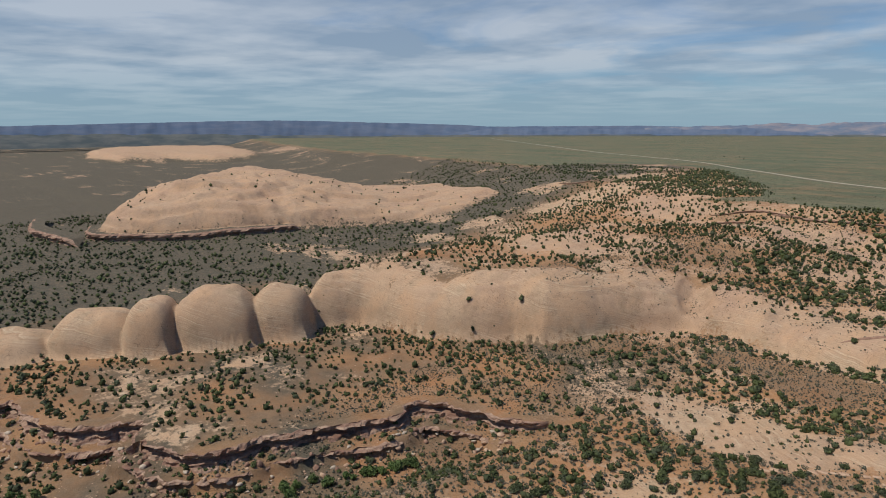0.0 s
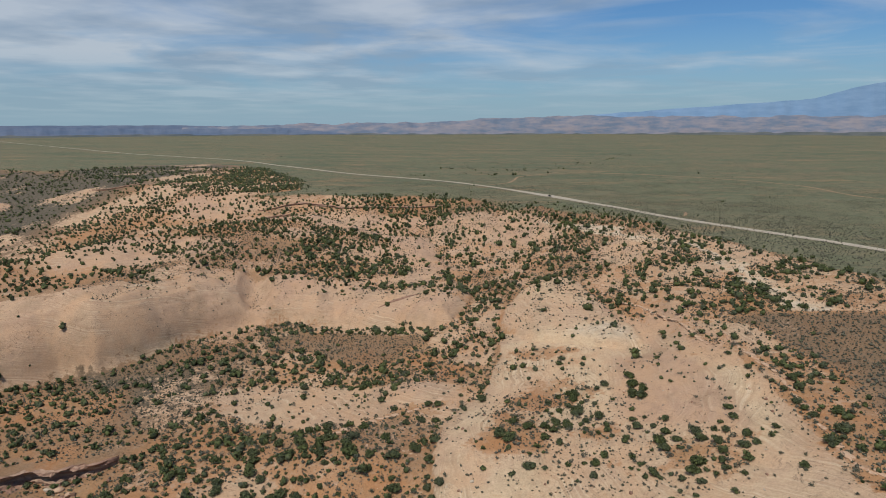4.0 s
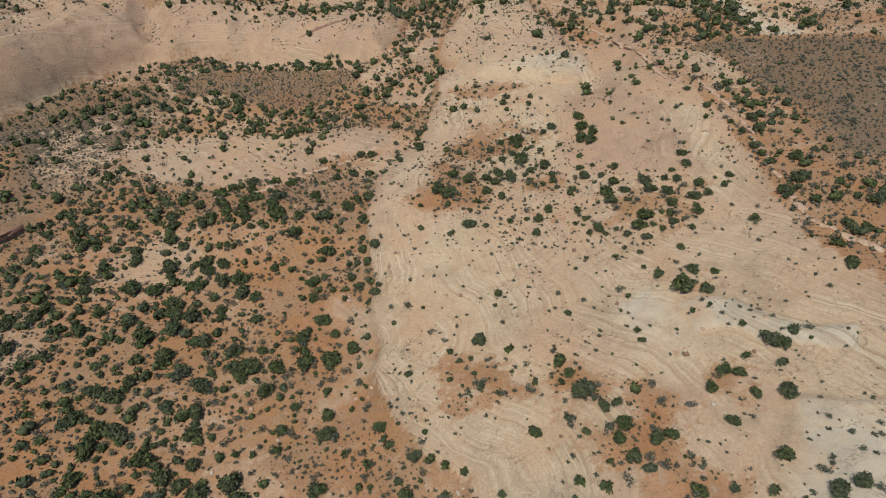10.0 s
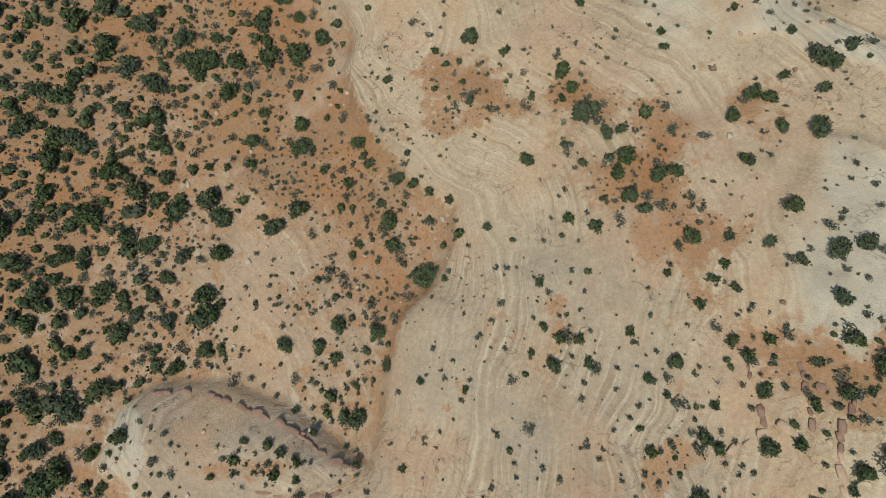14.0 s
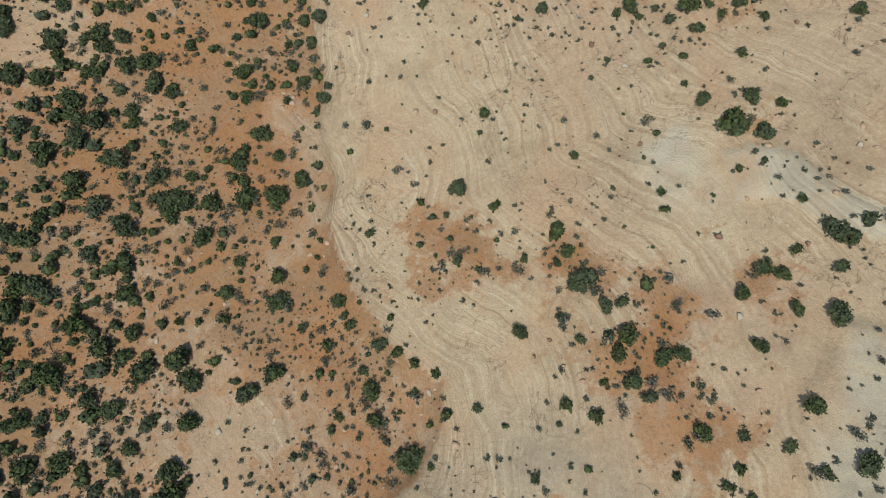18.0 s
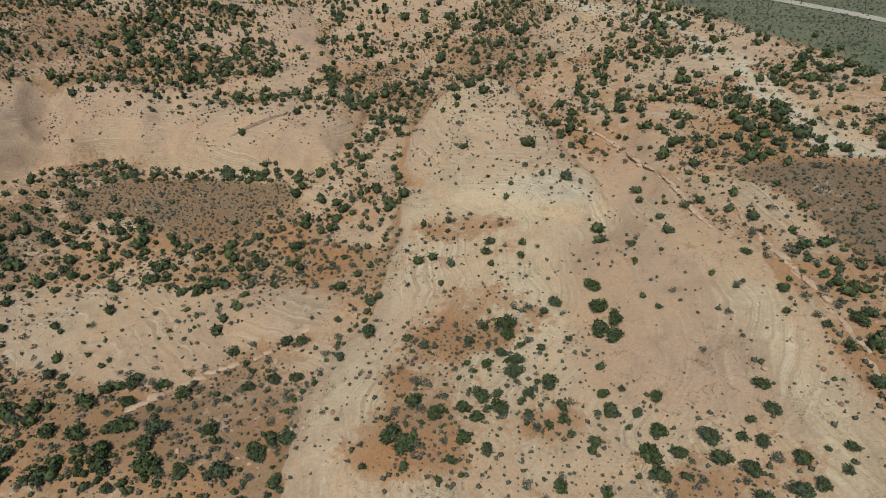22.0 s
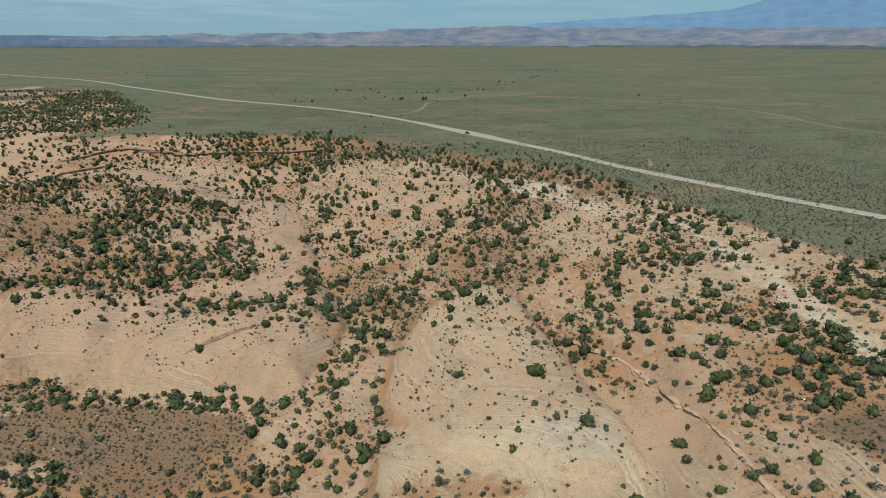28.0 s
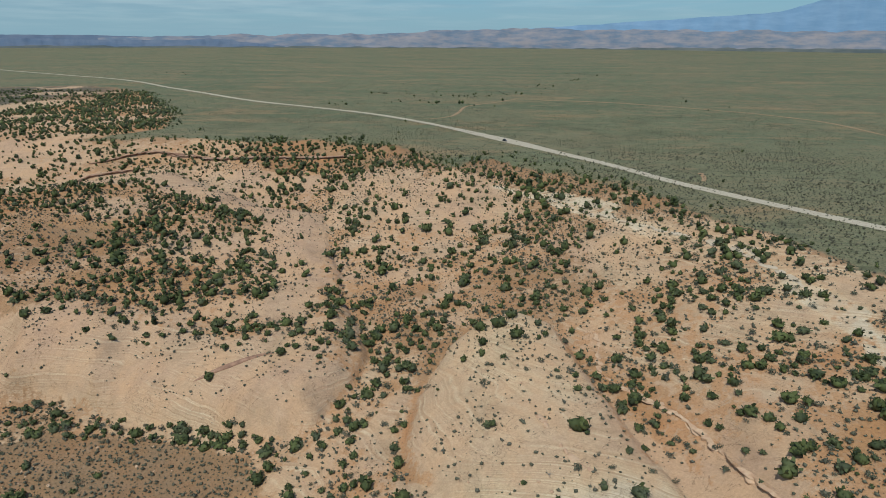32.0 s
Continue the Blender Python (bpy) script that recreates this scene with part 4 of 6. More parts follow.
JUNIPERS_BACK_C = [(59.2, 287.1, 1.5), (99.9, 303.6, 3.2), (104.5, 299.2, 3.0), (99.7, 288.2, 2.9), (98.9, 274.7, 1.2), (42.4, 327.8, 2.0), (69.8, 265.7, 1.7), (138.3, 328.7, 2.1), (135.1, 320.0, 2.8), (67.2, 461.0, 2.9), (86.4, 428.4, 3.2), (103.4, 406.7, 3.2), (119.6, 374.4, 3.2), (130.4, 292.1, 3.1), (104.8, 258.1, 3.1), (118.0, 254.4, 2.6), (89.5, 341.2, 3.2), (98.2, 316.2, 2.3), (74.7, 267.0, 2.0)]
JUNIPERS_WASH = [(-317.1, 35.8, 3.0), (-368.7, 16.7, 3.2), (-361.6, 27.2, 3.2), (-345.1, 35.9, 3.0), (-317.1, 84.2, 3.2), (-364.6, 75.8, 3.2), (-370.3, 71.0, 3.2), (-381.7, 55.0, 3.2), (-327.7, 83.6, 3.2), (-308.1, 79.1, 3.2), (-333.0, 109.6, 3.2), (-330.9, 131.7, 3.2), (-296.2, 77.7, 3.1), (-283.9, 65.0, 2.8), (-274.4, 94.4, 3.2), (-271.7, 118.3, 2.7), (-253.4, 118.0, 2.6), (-242.9, 156.0, 3.2), (-334.9, 192.2, 3.2), (-309.9, 181.3, 3.2), (-293.7, 174.9, 3.2), (-323.3, 226.5, 3.2), (-291.2, 53.5, 3.2), (-271.3, 36.1, 2.5), (-317.7, 63.1, 3.2), (-276.4, 225.3, 3.2), (-249.8, 245.5, 3.2), (-259.1, 206.2, 3.2), (-257.5, 223.6, 3.2), (-235.8, 222.4, 3.2), (-254.6, 193.6, 3.2)]
JUNIPERS_WASH_B = [(-206.5, 167.4, 3.2), (-158.6, 179.7, 3.2), (-180.4, 180.0, 3.2), (-154.5, 200.9, 2.9), (-117.8, 156.1, 3.2), (-127.9, 127.1, 3.2), (-147.5, 130.6, 3.2), (-187.2, 125.8, 3.2), (-149.0, 107.3, 3.2), (-187.5, 137.1, 2.8), (-170.5, 124.5, 2.2), (-127.4, 114.7, 3.2), (-137.0, 107.9, 3.2), (-128.7, 194.2, 2.6), (-103.8, 170.9, 3.2), (-133.9, 238.0, 3.2), (-145.0, 287.9, 3.2), (-146.1, 260.5, 3.2), (-139.9, 298.6, 3.2), (-59.5, 193.2, 3.0), (-55.9, 202.1, 2.8), (-93.9, 250.9, 3.2), (-152.9, 246.3, 3.2), (-87.1, 247.5, 2.5), (-181.7, 249.6, 3.2), (-77.6, 171.8, 2.8), (-86.3, 153.4, 2.7), (-93.3, 177.9, 2.4)]
JUNIPERS_NEAR_A = [(-103.8, 123.5, 3.6), (-95.6, 122.3, 3.6), (-87.1, 115.0, 3.6), (-98.9, 109.5, 3.6), (-90.9, 102.2, 3.6), (-83.6, 105.4, 3.4), (-73.0, 100.4, 3.6), (-82.3, 95.0, 3.6), (-79.6, 109.9, 3.4), (-74.4, 124.3, 3.2), (-66.3, 118.9, 3.6), (-62.3, 117.0, 2.7), (-71.9, 112.8, 2.3), (-59.2, 108.1, 2.6), (-43.6, 113.3, 2.5), (-33.4, 111.7, 1.6), (-38.6, 103.5, 3.0), (-34.3, 97.9, 2.0), (-43.4, 97.7, 3.4), (-53.9, 94.6, 2.1), (-62.2, 95.1, 3.1), (-55.9, 88.5, 3.6), (-48.7, 87.0, 3.3), (-40.4, 87.8, 3.6), (-33.9, 87.9, 3.6), (-27.9, 91.6, 2.8), (-75.6, 88.4, 3.6), (-67.6, 82.3, 3.6), (-88.2, 86.1, 3.0), (-90.7, 80.5, 3.6), (-96.6, 82.1, 3.1), (-75.2, 77.6, 2.6)]
JUNIPERS_NEAR_B = [(-66.5, 74.5, 3.6), (-88.8, 69.9, 3.6), (-84.7, 68.9, 3.6), (-89.6, 64.5, 3.6), (-65.0, 68.2, 3.0), (-71.3, 66.5, 1.6), (-74.2, 61.2, 3.6), (-42.1, 67.4, 2.2), (-49.2, 79.8, 2.9), (-40.3, 74.2, 1.9), (-31.1, 70.5, 2.6), (-42.1, 61.9, 1.5), (-47.8, 61.6, 1.2), (-52.1, 61.7, 1.5), (-61.2, 59.4, 2.6), (-67.4, 56.4, 3.3), (-62.8, 54.0, 2.9), (-57.8, 50.9, 3.6), (-50.5, 53.5, 3.6), (-47.7, 49.5, 3.1), (-77.9, 50.9, 3.6), (-81.7, 48.7, 3.1), (-89.6, 56.6, 3.2), (-69.0, 45.8, 2.7), (-63.7, 44.1, 3.2), (-78.3, 42.4, 2.1), (-82.2, 41.8, 2.8), (-85.2, 40.6, 2.1), (-55.2, 41.2, 2.2), (-46.6, 41.1, 3.0), (-35.5, 47.1, 2.9), (-30.5, 50.4, 2.9)]
JUNIPERS_NEAR_C = [(-58.2, 36.7, 2.3), (-72.1, 33.9, 3.3), (-67.5, 32.9, 2.0), (-60.6, 32.9, 2.3), (-79.5, 32.7, 3.4), (-49.0, 32.4, 3.0), (-48.8, 28.2, 3.6), (-64.2, 29.1, 2.6), (-56.7, 27.6, 2.5), (-66.9, 25.3, 2.9), (-85.1, 31.0, 2.8), (-47.6, 21.5, 2.4), (-74.3, 21.0, 2.0), (-30.7, 22.4, 2.0), (-23.6, 22.0, 2.0), (-20.2, 19.7, 1.6), (-20.0, 26.0, 2.0), (-12.4, 24.7, 2.3), (-3.5, 35.4, 3.6), (-16.8, 42.4, 1.3), (-10.1, 42.2, 2.1), (-2.8, 46.8, 1.0), (-12.8, 51.0, 1.6), (-9.5, 55.4, 2.1), (-6.1, 53.9, 1.9), (-15.3, 59.2, 1.6), (-17.8, 64.4, 2.2), (-2.8, 51.5, 1.5), (0.9, 49.3, 1.5), (-19.9, 55.7, 1.7), (-25.5, 59.5, 1.4), (-23.9, 108.8, 1.9)]
JUNIPERS_NEAR_D = [(4.8, 85.1, 2.5), (-2.5, 82.9, 1.3), (2.6, 79.7, 1.0), (11.7, 80.6, 1.6), (22.3, 74.6, 2.7), (16.7, 69.9, 1.2), (4.8, 70.3, 1.4), (8.5, 68.4, 1.0), (26.1, 64.8, 3.6), (29.7, 60.0, 1.8), (15.4, 56.3, 1.8), (22.2, 58.5, 1.4), (25.2, 54.2, 1.2), (32.5, 60.3, 1.4), (32.8, 54.6, 2.5), (30.9, 51.8, 1.8), (37.9, 51.0, 2.2), (40.5, 51.4, 1.8), (32.7, 47.3, 2.1), (35.2, 44.9, 1.9), (28.4, 47.1, 1.0), (22.4, 43.9, 1.7), (26.7, 41.9, 1.7), (7.9, 43.5, 1.4), (17.1, 32.4, 1.2), (21.0, 40.7, 0.8), (42.2, 39.3, 1.9), (47.7, 38.8, 1.4), (52.9, 37.4, 1.4), (56.5, 43.2, 2.2), (50.3, 61.0, 1.8), (51.6, 52.1, 1.8)]
JUNIPERS_NEAR_E = [(54.2, 65.2, 2.1), (56.8, 63.9, 1.9), (59.3, 67.6, 1.5), (57.8, 57.8, 1.8), (62.6, 56.3, 2.3), (64.5, 64.4, 1.5), (64.7, 70.0, 3.0), (67.0, 69.0, 1.9), (61.4, 76.2, 1.3), (53.2, 92.0, 3.6), (58.2, 89.9, 2.3), (49.7, 98.1, 2.1), (57.3, 97.1, 1.9), (61.4, 95.1, 1.6), (47.0, 102.2, 1.0), (26.5, 89.0, 1.4), (10.3, 100.9, 1.8), (9.2, 96.6, 0.9), (-9.9, 99.6, 0.8), (40.6, 80.2, 1.3), (44.5, 31.6, 1.3), (47.6, 29.9, 1.2), (42.2, 27.4, 1.3), (46.3, 34.1, 1.2), (37.6, 32.8, 1.1), (56.4, 33.6, 1.4), (61.0, 34.7, 2.2), (-88.0, 19.5, 3.6), (-87.6, 26.9, 2.6), (-89.3, 9.0, 2.6), (-84.0, 10.8, 2.8), (-75.5, 9.7, 3.6)]
JUNIPERS_NEAR_F = [(-68.7, 13.8, 2.9), (-76.8, 4.1, 2.0), (-80.2, 1.3, 2.7), (-74.5, -2.4, 3.4), (-77.5, -4.6, 3.6), (-68.4, 1.5, 2.1), (-83.1, -8.5, 3.6), (-83.6, -13.2, 3.5), (-65.7, -12.7, 2.1), (-59.0, -9.9, 2.5), (-60.9, 4.7, 2.2), (-65.4, -4.9, 1.6), (-73.1, -8.3, 1.3), (-70.0, 25.9, 1.3), (-53.6, 18.0, 2.2), (-9.8, 18.3, 1.5), (-18.3, 9.0, 1.7), (-15.5, 8.5, 2.4), (-28.3, 2.5, 1.5), (-25.5, 1.1, 1.3), (-29.6, -1.5, 1.7), (-25.4, -1.9, 1.1), (-14.7, 0.8, 1.3), (-23.3, 6.3, 1.1), (-42.2, -6.7, 1.1), (-35.7, 4.5, 1.1), (-27.4, 10.1, 1.1), (-3.8, 15.3, 1.0), (4.3, 13.7, 1.0), (-6.4, 0.5, 1.0), (17.5, 24.4, 1.2), (20.3, 22.2, 1.6)]
JUNIPERS_NEAR_G = [(23.1, 22.1, 1.4), (19.2, 17.8, 2.0), (15.5, 19.9, 1.0), (24.8, 18.2, 1.2), (33.4, 15.6, 1.4), (37.9, 18.3, 1.8), (31.3, 23.3, 1.2), (36.3, 12.8, 1.0), (41.1, 6.5, 1.6), (43.0, 4.8, 1.4), (33.3, 4.3, 1.6), (40.0, -2.9, 2.0), (49.2, 5.2, 2.0), (53.1, 5.6, 1.6), (46.3, 21.2, 1.4), (47.9, 18.8, 1.6), (51.3, 21.4, 1.4), (56.5, 17.9, 1.2), (61.0, 20.9, 2.2), (63.7, 16.9, 1.8), (59.8, 2.0, 2.0), (58.6, -0.3, 1.0), (54.1, -2.8, 1.8), (59.0, -3.4, 1.6), (50.3, -6.6, 1.2), (23.6, -8.1, 1.8), (27.0, -9.7, 1.4), (59.4, 13.4, 1.8), (55.7, 11.4, 1.4), (49.9, -2.6, 1.0), (57.4, -7.0, 1.2), (42.7, 11.3, 1.2)]
JUNIPERS_NEAR_H = [(62.2, 13.3, 1.0), (-162.4, 289.5, 3.6), (-148.4, 290.4, 3.6), (-144.6, 278.1, 3.6), (-155.5, 276.7, 3.6), (-155.7, 262.7, 3.6), (-142.0, 255.8, 3.6), (-131.5, 245.6, 3.6), (-137.4, 234.3, 3.6), (-141.9, 224.3, 3.3), (-152.0, 242.1, 3.5), (-118.9, 245.3, 3.3), (-106.6, 254.1, 3.3), (-109.4, 246.3, 3.6), (-96.3, 232.2, 3.6), (-88.9, 244.6, 3.1), (-87.4, 225.7, 2.1), (-55.6, 209.3, 2.2), (-58.9, 198.0, 2.5), (-103.0, 216.3, 2.9), (-26.1, 208.1, 3.1), (-25.3, 193.9, 1.6), (-62.6, 246.6, 2.5), (-62.4, 227.3, 2.4), (-40.9, 221.9, 2.6), (-34.0, 242.6, 3.6), (-51.4, 268.7, 3.6), (-45.3, 236.6, 3.6), (-41.0, 264.3, 1.7), (-70.2, 288.6, 3.4), (-15.5, 185.8, 2.5), (-22.5, 177.4, 2.1)]
JUNIPERS_NEAR_I = [(-15.9, 200.0, 2.3), (-34.1, 186.3, 2.2), (-38.1, 186.6, 2.3), (-109.0, 188.8, 3.1), (-80.2, 181.4, 3.6), (-62.3, 172.3, 2.9), (-44.8, 171.5, 2.2), (-52.3, 184.2, 2.0), (-105.9, 175.9, 3.6), (-112.9, 174.1, 3.1), (-89.5, 174.9, 3.2), (-74.3, 162.7, 3.2), (-63.2, 158.7, 3.6), (-84.8, 161.6, 3.6), (-94.7, 164.5, 3.1), (-110.1, 160.3, 3.6), (-102.9, 158.6, 3.6), (-75.2, 154.4, 3.6), (-88.8, 150.2, 3.6), (-70.0, 144.8, 2.1), (-61.6, 149.0, 3.6), (-54.2, 147.1, 2.6), (-45.2, 146.4, 3.6), (-53.7, 139.3, 3.6), (-43.7, 137.0, 1.9), (-38.0, 150.8, 3.6), (-35.2, 154.0, 2.8), (-31.3, 143.3, 2.7), (-33.0, 140.6, 1.3), (-30.8, 134.8, 1.8), (-30.5, 152.5, 2.5), (-39.0, 173.1, 2.5)]
JUNIPERS_NEAR_J = [(-33.1, 174.2, 2.1), (-49.9, 157.5, 2.6), (-49.1, 167.5, 1.5), (-42.0, 131.7, 3.0), (-30.1, 130.2, 2.1), (-27.8, 124.1, 2.3), (-33.9, 125.6, 1.6), (-46.6, 128.6, 1.6), (-98.4, 145.1, 3.4), (-93.1, 141.2, 2.6), (-94.7, 132.2, 3.6), (-82.8, 133.3, 3.4), (-76.3, 131.8, 2.7), (-77.2, 139.4, 1.8), (-69.1, 135.5, 1.8), (-61.3, 131.7, 1.4), (-58.2, 127.7, 2.2), (-68.9, 124.6, 3.6), (-84.7, 123.6, 2.5), (-44.5, 119.7, 2.9), (-32.8, 119.9, 2.0), (-29.5, 115.3, 2.2), (-37.4, 115.6, 1.8), (-23.2, 111.6, 1.4), (-2.2, 157.6, 2.9), (-4.4, 146.6, 3.6), (-7.1, 148.8, 2.8), (2.5, 154.3, 2.9), (8.5, 155.9, 2.4), (12.7, 159.6, 2.7), (16.4, 155.0, 2.9), (8.3, 147.8, 2.3)]
JUNIPERS_NEAR_K = [(13.2, 144.6, 1.8), (5.7, 142.8, 1.7), (-4.3, 141.8, 1.5), (22.8, 152.8, 1.6), (28.2, 160.9, 2.7), (23.4, 159.1, 1.9), (18.4, 172.7, 2.3), (21.7, 169.9, 2.3), (20.6, 183.4, 3.3), (14.6, 169.8, 2.0), (10.7, 179.2, 2.1), (33.8, 188.3, 2.2), (23.6, 175.0, 1.4), (28.3, 172.7, 1.7), (34.9, 174.6, 1.2), (43.9, 191.9, 2.8), (43.8, 183.1, 3.3), (46.4, 177.9, 2.7), (39.0, 155.8, 1.9), (43.0, 156.3, 1.3), (49.4, 152.6, 1.8), (44.7, 149.7, 1.8), (35.2, 144.0, 2.0), (26.8, 149.5, 1.5), (30.7, 146.4, 1.3), (44.5, 138.8, 2.7), (49.6, 138.7, 2.0), (47.4, 143.7, 2.5), (55.5, 140.7, 2.8), (61.0, 139.3, 1.5), (64.0, 142.4, 1.3), (59.8, 132.2, 2.4)]
JUNIPERS_NEAR_L = [(64.0, 137.6, 1.8), (68.7, 132.5, 2.2), (65.5, 126.4, 2.4), (64.8, 120.0, 2.1), (52.0, 123.1, 3.3), (58.1, 122.1, 2.1), (49.7, 119.6, 2.8), (53.1, 119.3, 1.4), (38.6, 121.4, 2.5), (40.3, 119.0, 1.4), (36.4, 120.1, 1.4), (43.7, 120.5, 1.1), (46.3, 117.1, 1.6), (55.1, 116.6, 1.4), (62.0, 114.1, 1.4), (23.4, 130.9, 2.1), (20.1, 131.6, 1.2), (26.8, 134.7, 1.9), (34.9, 132.2, 1.7), (36.8, 127.7, 1.6), (22.1, 123.8, 1.8), (17.1, 122.2, 0.9), (33.3, 125.7, 1.2), (2.6, 131.5, 2.6), (-2.7, 128.4, 1.7), (3.2, 138.7, 1.2), (74.0, 128.6, 1.5), (76.0, 111.5, 1.9), (57.2, 106.9, 1.5), (41.1, 108.2, 1.1), (44.2, 111.1, 1.1), (47.5, 108.0, 1.1)]
JUNIPERS_NEAR_M = [(33.9, 109.8, 0.9), (30.8, 106.1, 0.9), (76.6, 132.7, 1.8), (68.4, 150.1, 2.1), (51.5, 219.9, 3.6), (58.0, 208.7, 1.7), (76.4, 244.9, 3.6), (86.0, 242.7, 3.2), (82.3, 235.2, 2.7), (83.1, 226.0, 2.2), (78.2, 216.8, 2.5), (87.3, 216.8, 2.2), (87.3, 203.7, 2.8), (99.1, 189.9, 3.0), (81.0, 190.6, 1.6), (83.2, 175.0, 2.1), (93.0, 162.1, 2.7), (88.0, 155.3, 1.7), (88.1, 145.7, 2.5), (88.3, 140.7, 2.1), (86.3, 162.2, 1.7), (100.5, 219.3, 1.9), (101.9, 207.1, 2.2), (68.1, 216.9, 2.1), (66.2, 235.4, 2.7), (19.0, 220.3, 2.8), (28.2, 216.6, 2.1), (6.7, 212.1, 2.1), (-2.9, 214.8, 2.8), (1.5, 215.8, 2.4), (18.4, 209.5, 2.0)]
MARKED = JUNIPERS_NEAR_A + JUNIPERS_NEAR_B + JUNIPERS_NEAR_C + JUNIPERS_NEAR_D + JUNIPERS_NEAR_E + JUNIPERS_NEAR_F + JUNIPERS_NEAR_G + JUNIPERS_NEAR_H + JUNIPERS_NEAR_I + JUNIPERS_NEAR_J + JUNIPERS_NEAR_K + JUNIPERS_NEAR_L + JUNIPERS_NEAR_M + JUNIPERS_PLATE + JUNIPERS_PLATE_B + JUNIPERS_PLATE_C + JUNIPERS_RED_SAND + JUNIPERS_RED_SAND_B + JUNIPERS_RED_SAND_C + JUNIPERS_LOW_SLOPE + JUNIPERS_LOW_SLOPE_B + JUNIPERS_LOW_SLOPE_C + JUNIPERS_LOW_SLOPE_D + JUNIPERS_BACK + JUNIPERS_BACK_B + JUNIPERS_BACK_C + JUNIPERS_WASH + JUNIPERS_WASH_B


# ---- plants ----
def tri_mesh(name, verts, tris, mat):
    me = bpy.data.meshes.new(name)
    me.vertices.add(len(verts))
    me.vertices.foreach_set("co", np.asarray(verts, np.float32).ravel())
    me.loops.add(tris.size)
    me.loops.foreach_set("vertex_index", np.asarray(tris, np.int32).ravel())
    me.polygons.add(len(tris))
    me.polygons.foreach_set("loop_start", np.arange(0, tris.size, 3, dtype=np.int32))
    me.polygons.foreach_set("loop_total", np.full(len(tris), 3, np.int32))
    me.update()
    me.materials.append(mat)
    return me


def part(name, me, parent, label=""):
    ob = new(name, me)
    ob.parent = parent
    return tagged(ob, label)


def ball(div=1):
    bm = bmesh.new()
    bmesh.ops.create_icosphere(bm, subdivisions=div, radius=1)
    v = np.array([p.co[:] for p in bm.verts])
    f = np.array([[q.index for q in p.verts] for p in bm.faces])
    bm.free()
    return v, f


BALL, BALL2 = ball(1), ball(2)


OCTA = (np.array([(1, 0, 0), (-1, 0, 0), (0, 1, 0), (0, -1, 0), (0, 0, 1), (0, 0, -1)], float),
        np.array([(0, 2, 4), (2, 1, 4), (1, 3, 4), (3, 0, 4), (2, 0, 5), (1, 2, 5), (3, 1, 5), (0, 3, 5)]))


def crown(seed, lobes, sprays, size, flat=0.8, spread=0.6, core=0.82, heart=None):
    """A crown of radius one: uneven lobes set all over with small sprays of leaves."""
    rng = np.random.default_rng(seed)
    vs, fs, count = [], [], 0
    for k in range(lobes):
        a, d = rng.uniform(0, 6.283), spread * math.sqrt(rng.uniform(0.02, 1)) if k else 0.1
        c = np.array([d * math.cos(a), d * math.sin(a), rng.uniform(0.35, 0.95 - 0.45 * d) * flat])
        r = rng.uniform(0.30, 0.50) * (1.15 - 0.35 * d)
        v, f = heart or BALL
        v = v * (core * r) * rng.uniform(0.75, 1.2, (len(v), 1)) * (1, 1, flat) + c
        v[:, 2] = np.maximum(v[:, 2], 0.02)
        vs.append(v)
        fs.append(f + count)
        count += len(v)
        n = sprays // lobes
        way = rng.normal(size=(n, 3))
        way[:, 2] = np.abs(way[:, 2]) * 0.9 + way[:, 2] * 0.1
        way /= np.linalg.norm(way, axis=1)[:, None]
        at = c + way * (r * rng.uniform(0.75, 1.15, (n, 1))) * (1, 1, flat)
        side = np.cross(way, rng.normal(size=(n, 3)))
        side /= np.linalg.norm(side, axis=1)[:, None] + 1e-9
        up = np.cross(side, way) + way * rng.uniform(0.2, 1.2, (n, 1))
        s = size * rng.uniform(0.6, 1.35, (n, 1))
        quad = np.stack([at - side * s * 0.5, at + side * s * 0.5, at + side * s * 0.3 + up * s, at - side * s * 0.35 + up * s * 0.8], 1)
        vs.append(quad.reshape(-1, 3))
        i = np.arange(n)[:, None] * 4 + count
        fs.append(np.concatenate([i + [0, 1, 2], i + [0, 2, 3]]))
        count += 4 * n
    return np.concatenate(vs), np.concatenate(fs)


def limbs(seed, n, reach, thick, tilt=0.8):
    """A short trunk that parts into crooked limbs."""
    rng = np.random.default_rng(seed)
    vs, fs, count = [], [], 0
    for k in range(n):
        a = 6.283 * k / n + rng.uniform(-0.4, 0.4)
        p = np.array([0.0, 0.0, -0.12])
        way = np.array([math.cos(a) * 0.3, math.sin(a) * 0.3, 0.9])
        rings, steps = [], 5
        for j in range(steps + 1):
            r = thick * (1 - 0.82 * j / steps)
            ring = [p + r * np.array([math.cos(b), math.sin(b), 0.0]) for b in np.arange(5) * 1.2566]
            rings.append(ring)
            p = p + way / np.linalg.norm(way) * reach / steps * rng.uniform(0.7, 1.3)
            way = way + tilt * np.array([math.cos(a), math.sin(a), -0.1]) * 0.35 + rng.normal(size=3) * 0.22
        vs.append(np.array(rings).reshape(-1, 3))
        for j in range(steps):
            for b in range(5):
                q = [count + j * 5 + b, count + j * 5 + (b + 1) % 5, count + (j + 1) * 5 + (b + 1) % 5, count + (j + 1) * 5 + b]
                fs += [[q[0], q[1], q[2]], [q[0], q[2], q[3]]]
        count += 5 * (steps + 1)
    return np.concatenate(vs), np.array(fs)


def ground_at(x, y):
    return float(land(np.array([x]), np.array([y]))[0])


def heights(x, y):
    return [float(v) for v in land(np.array(x, float), np.array(y, float))]


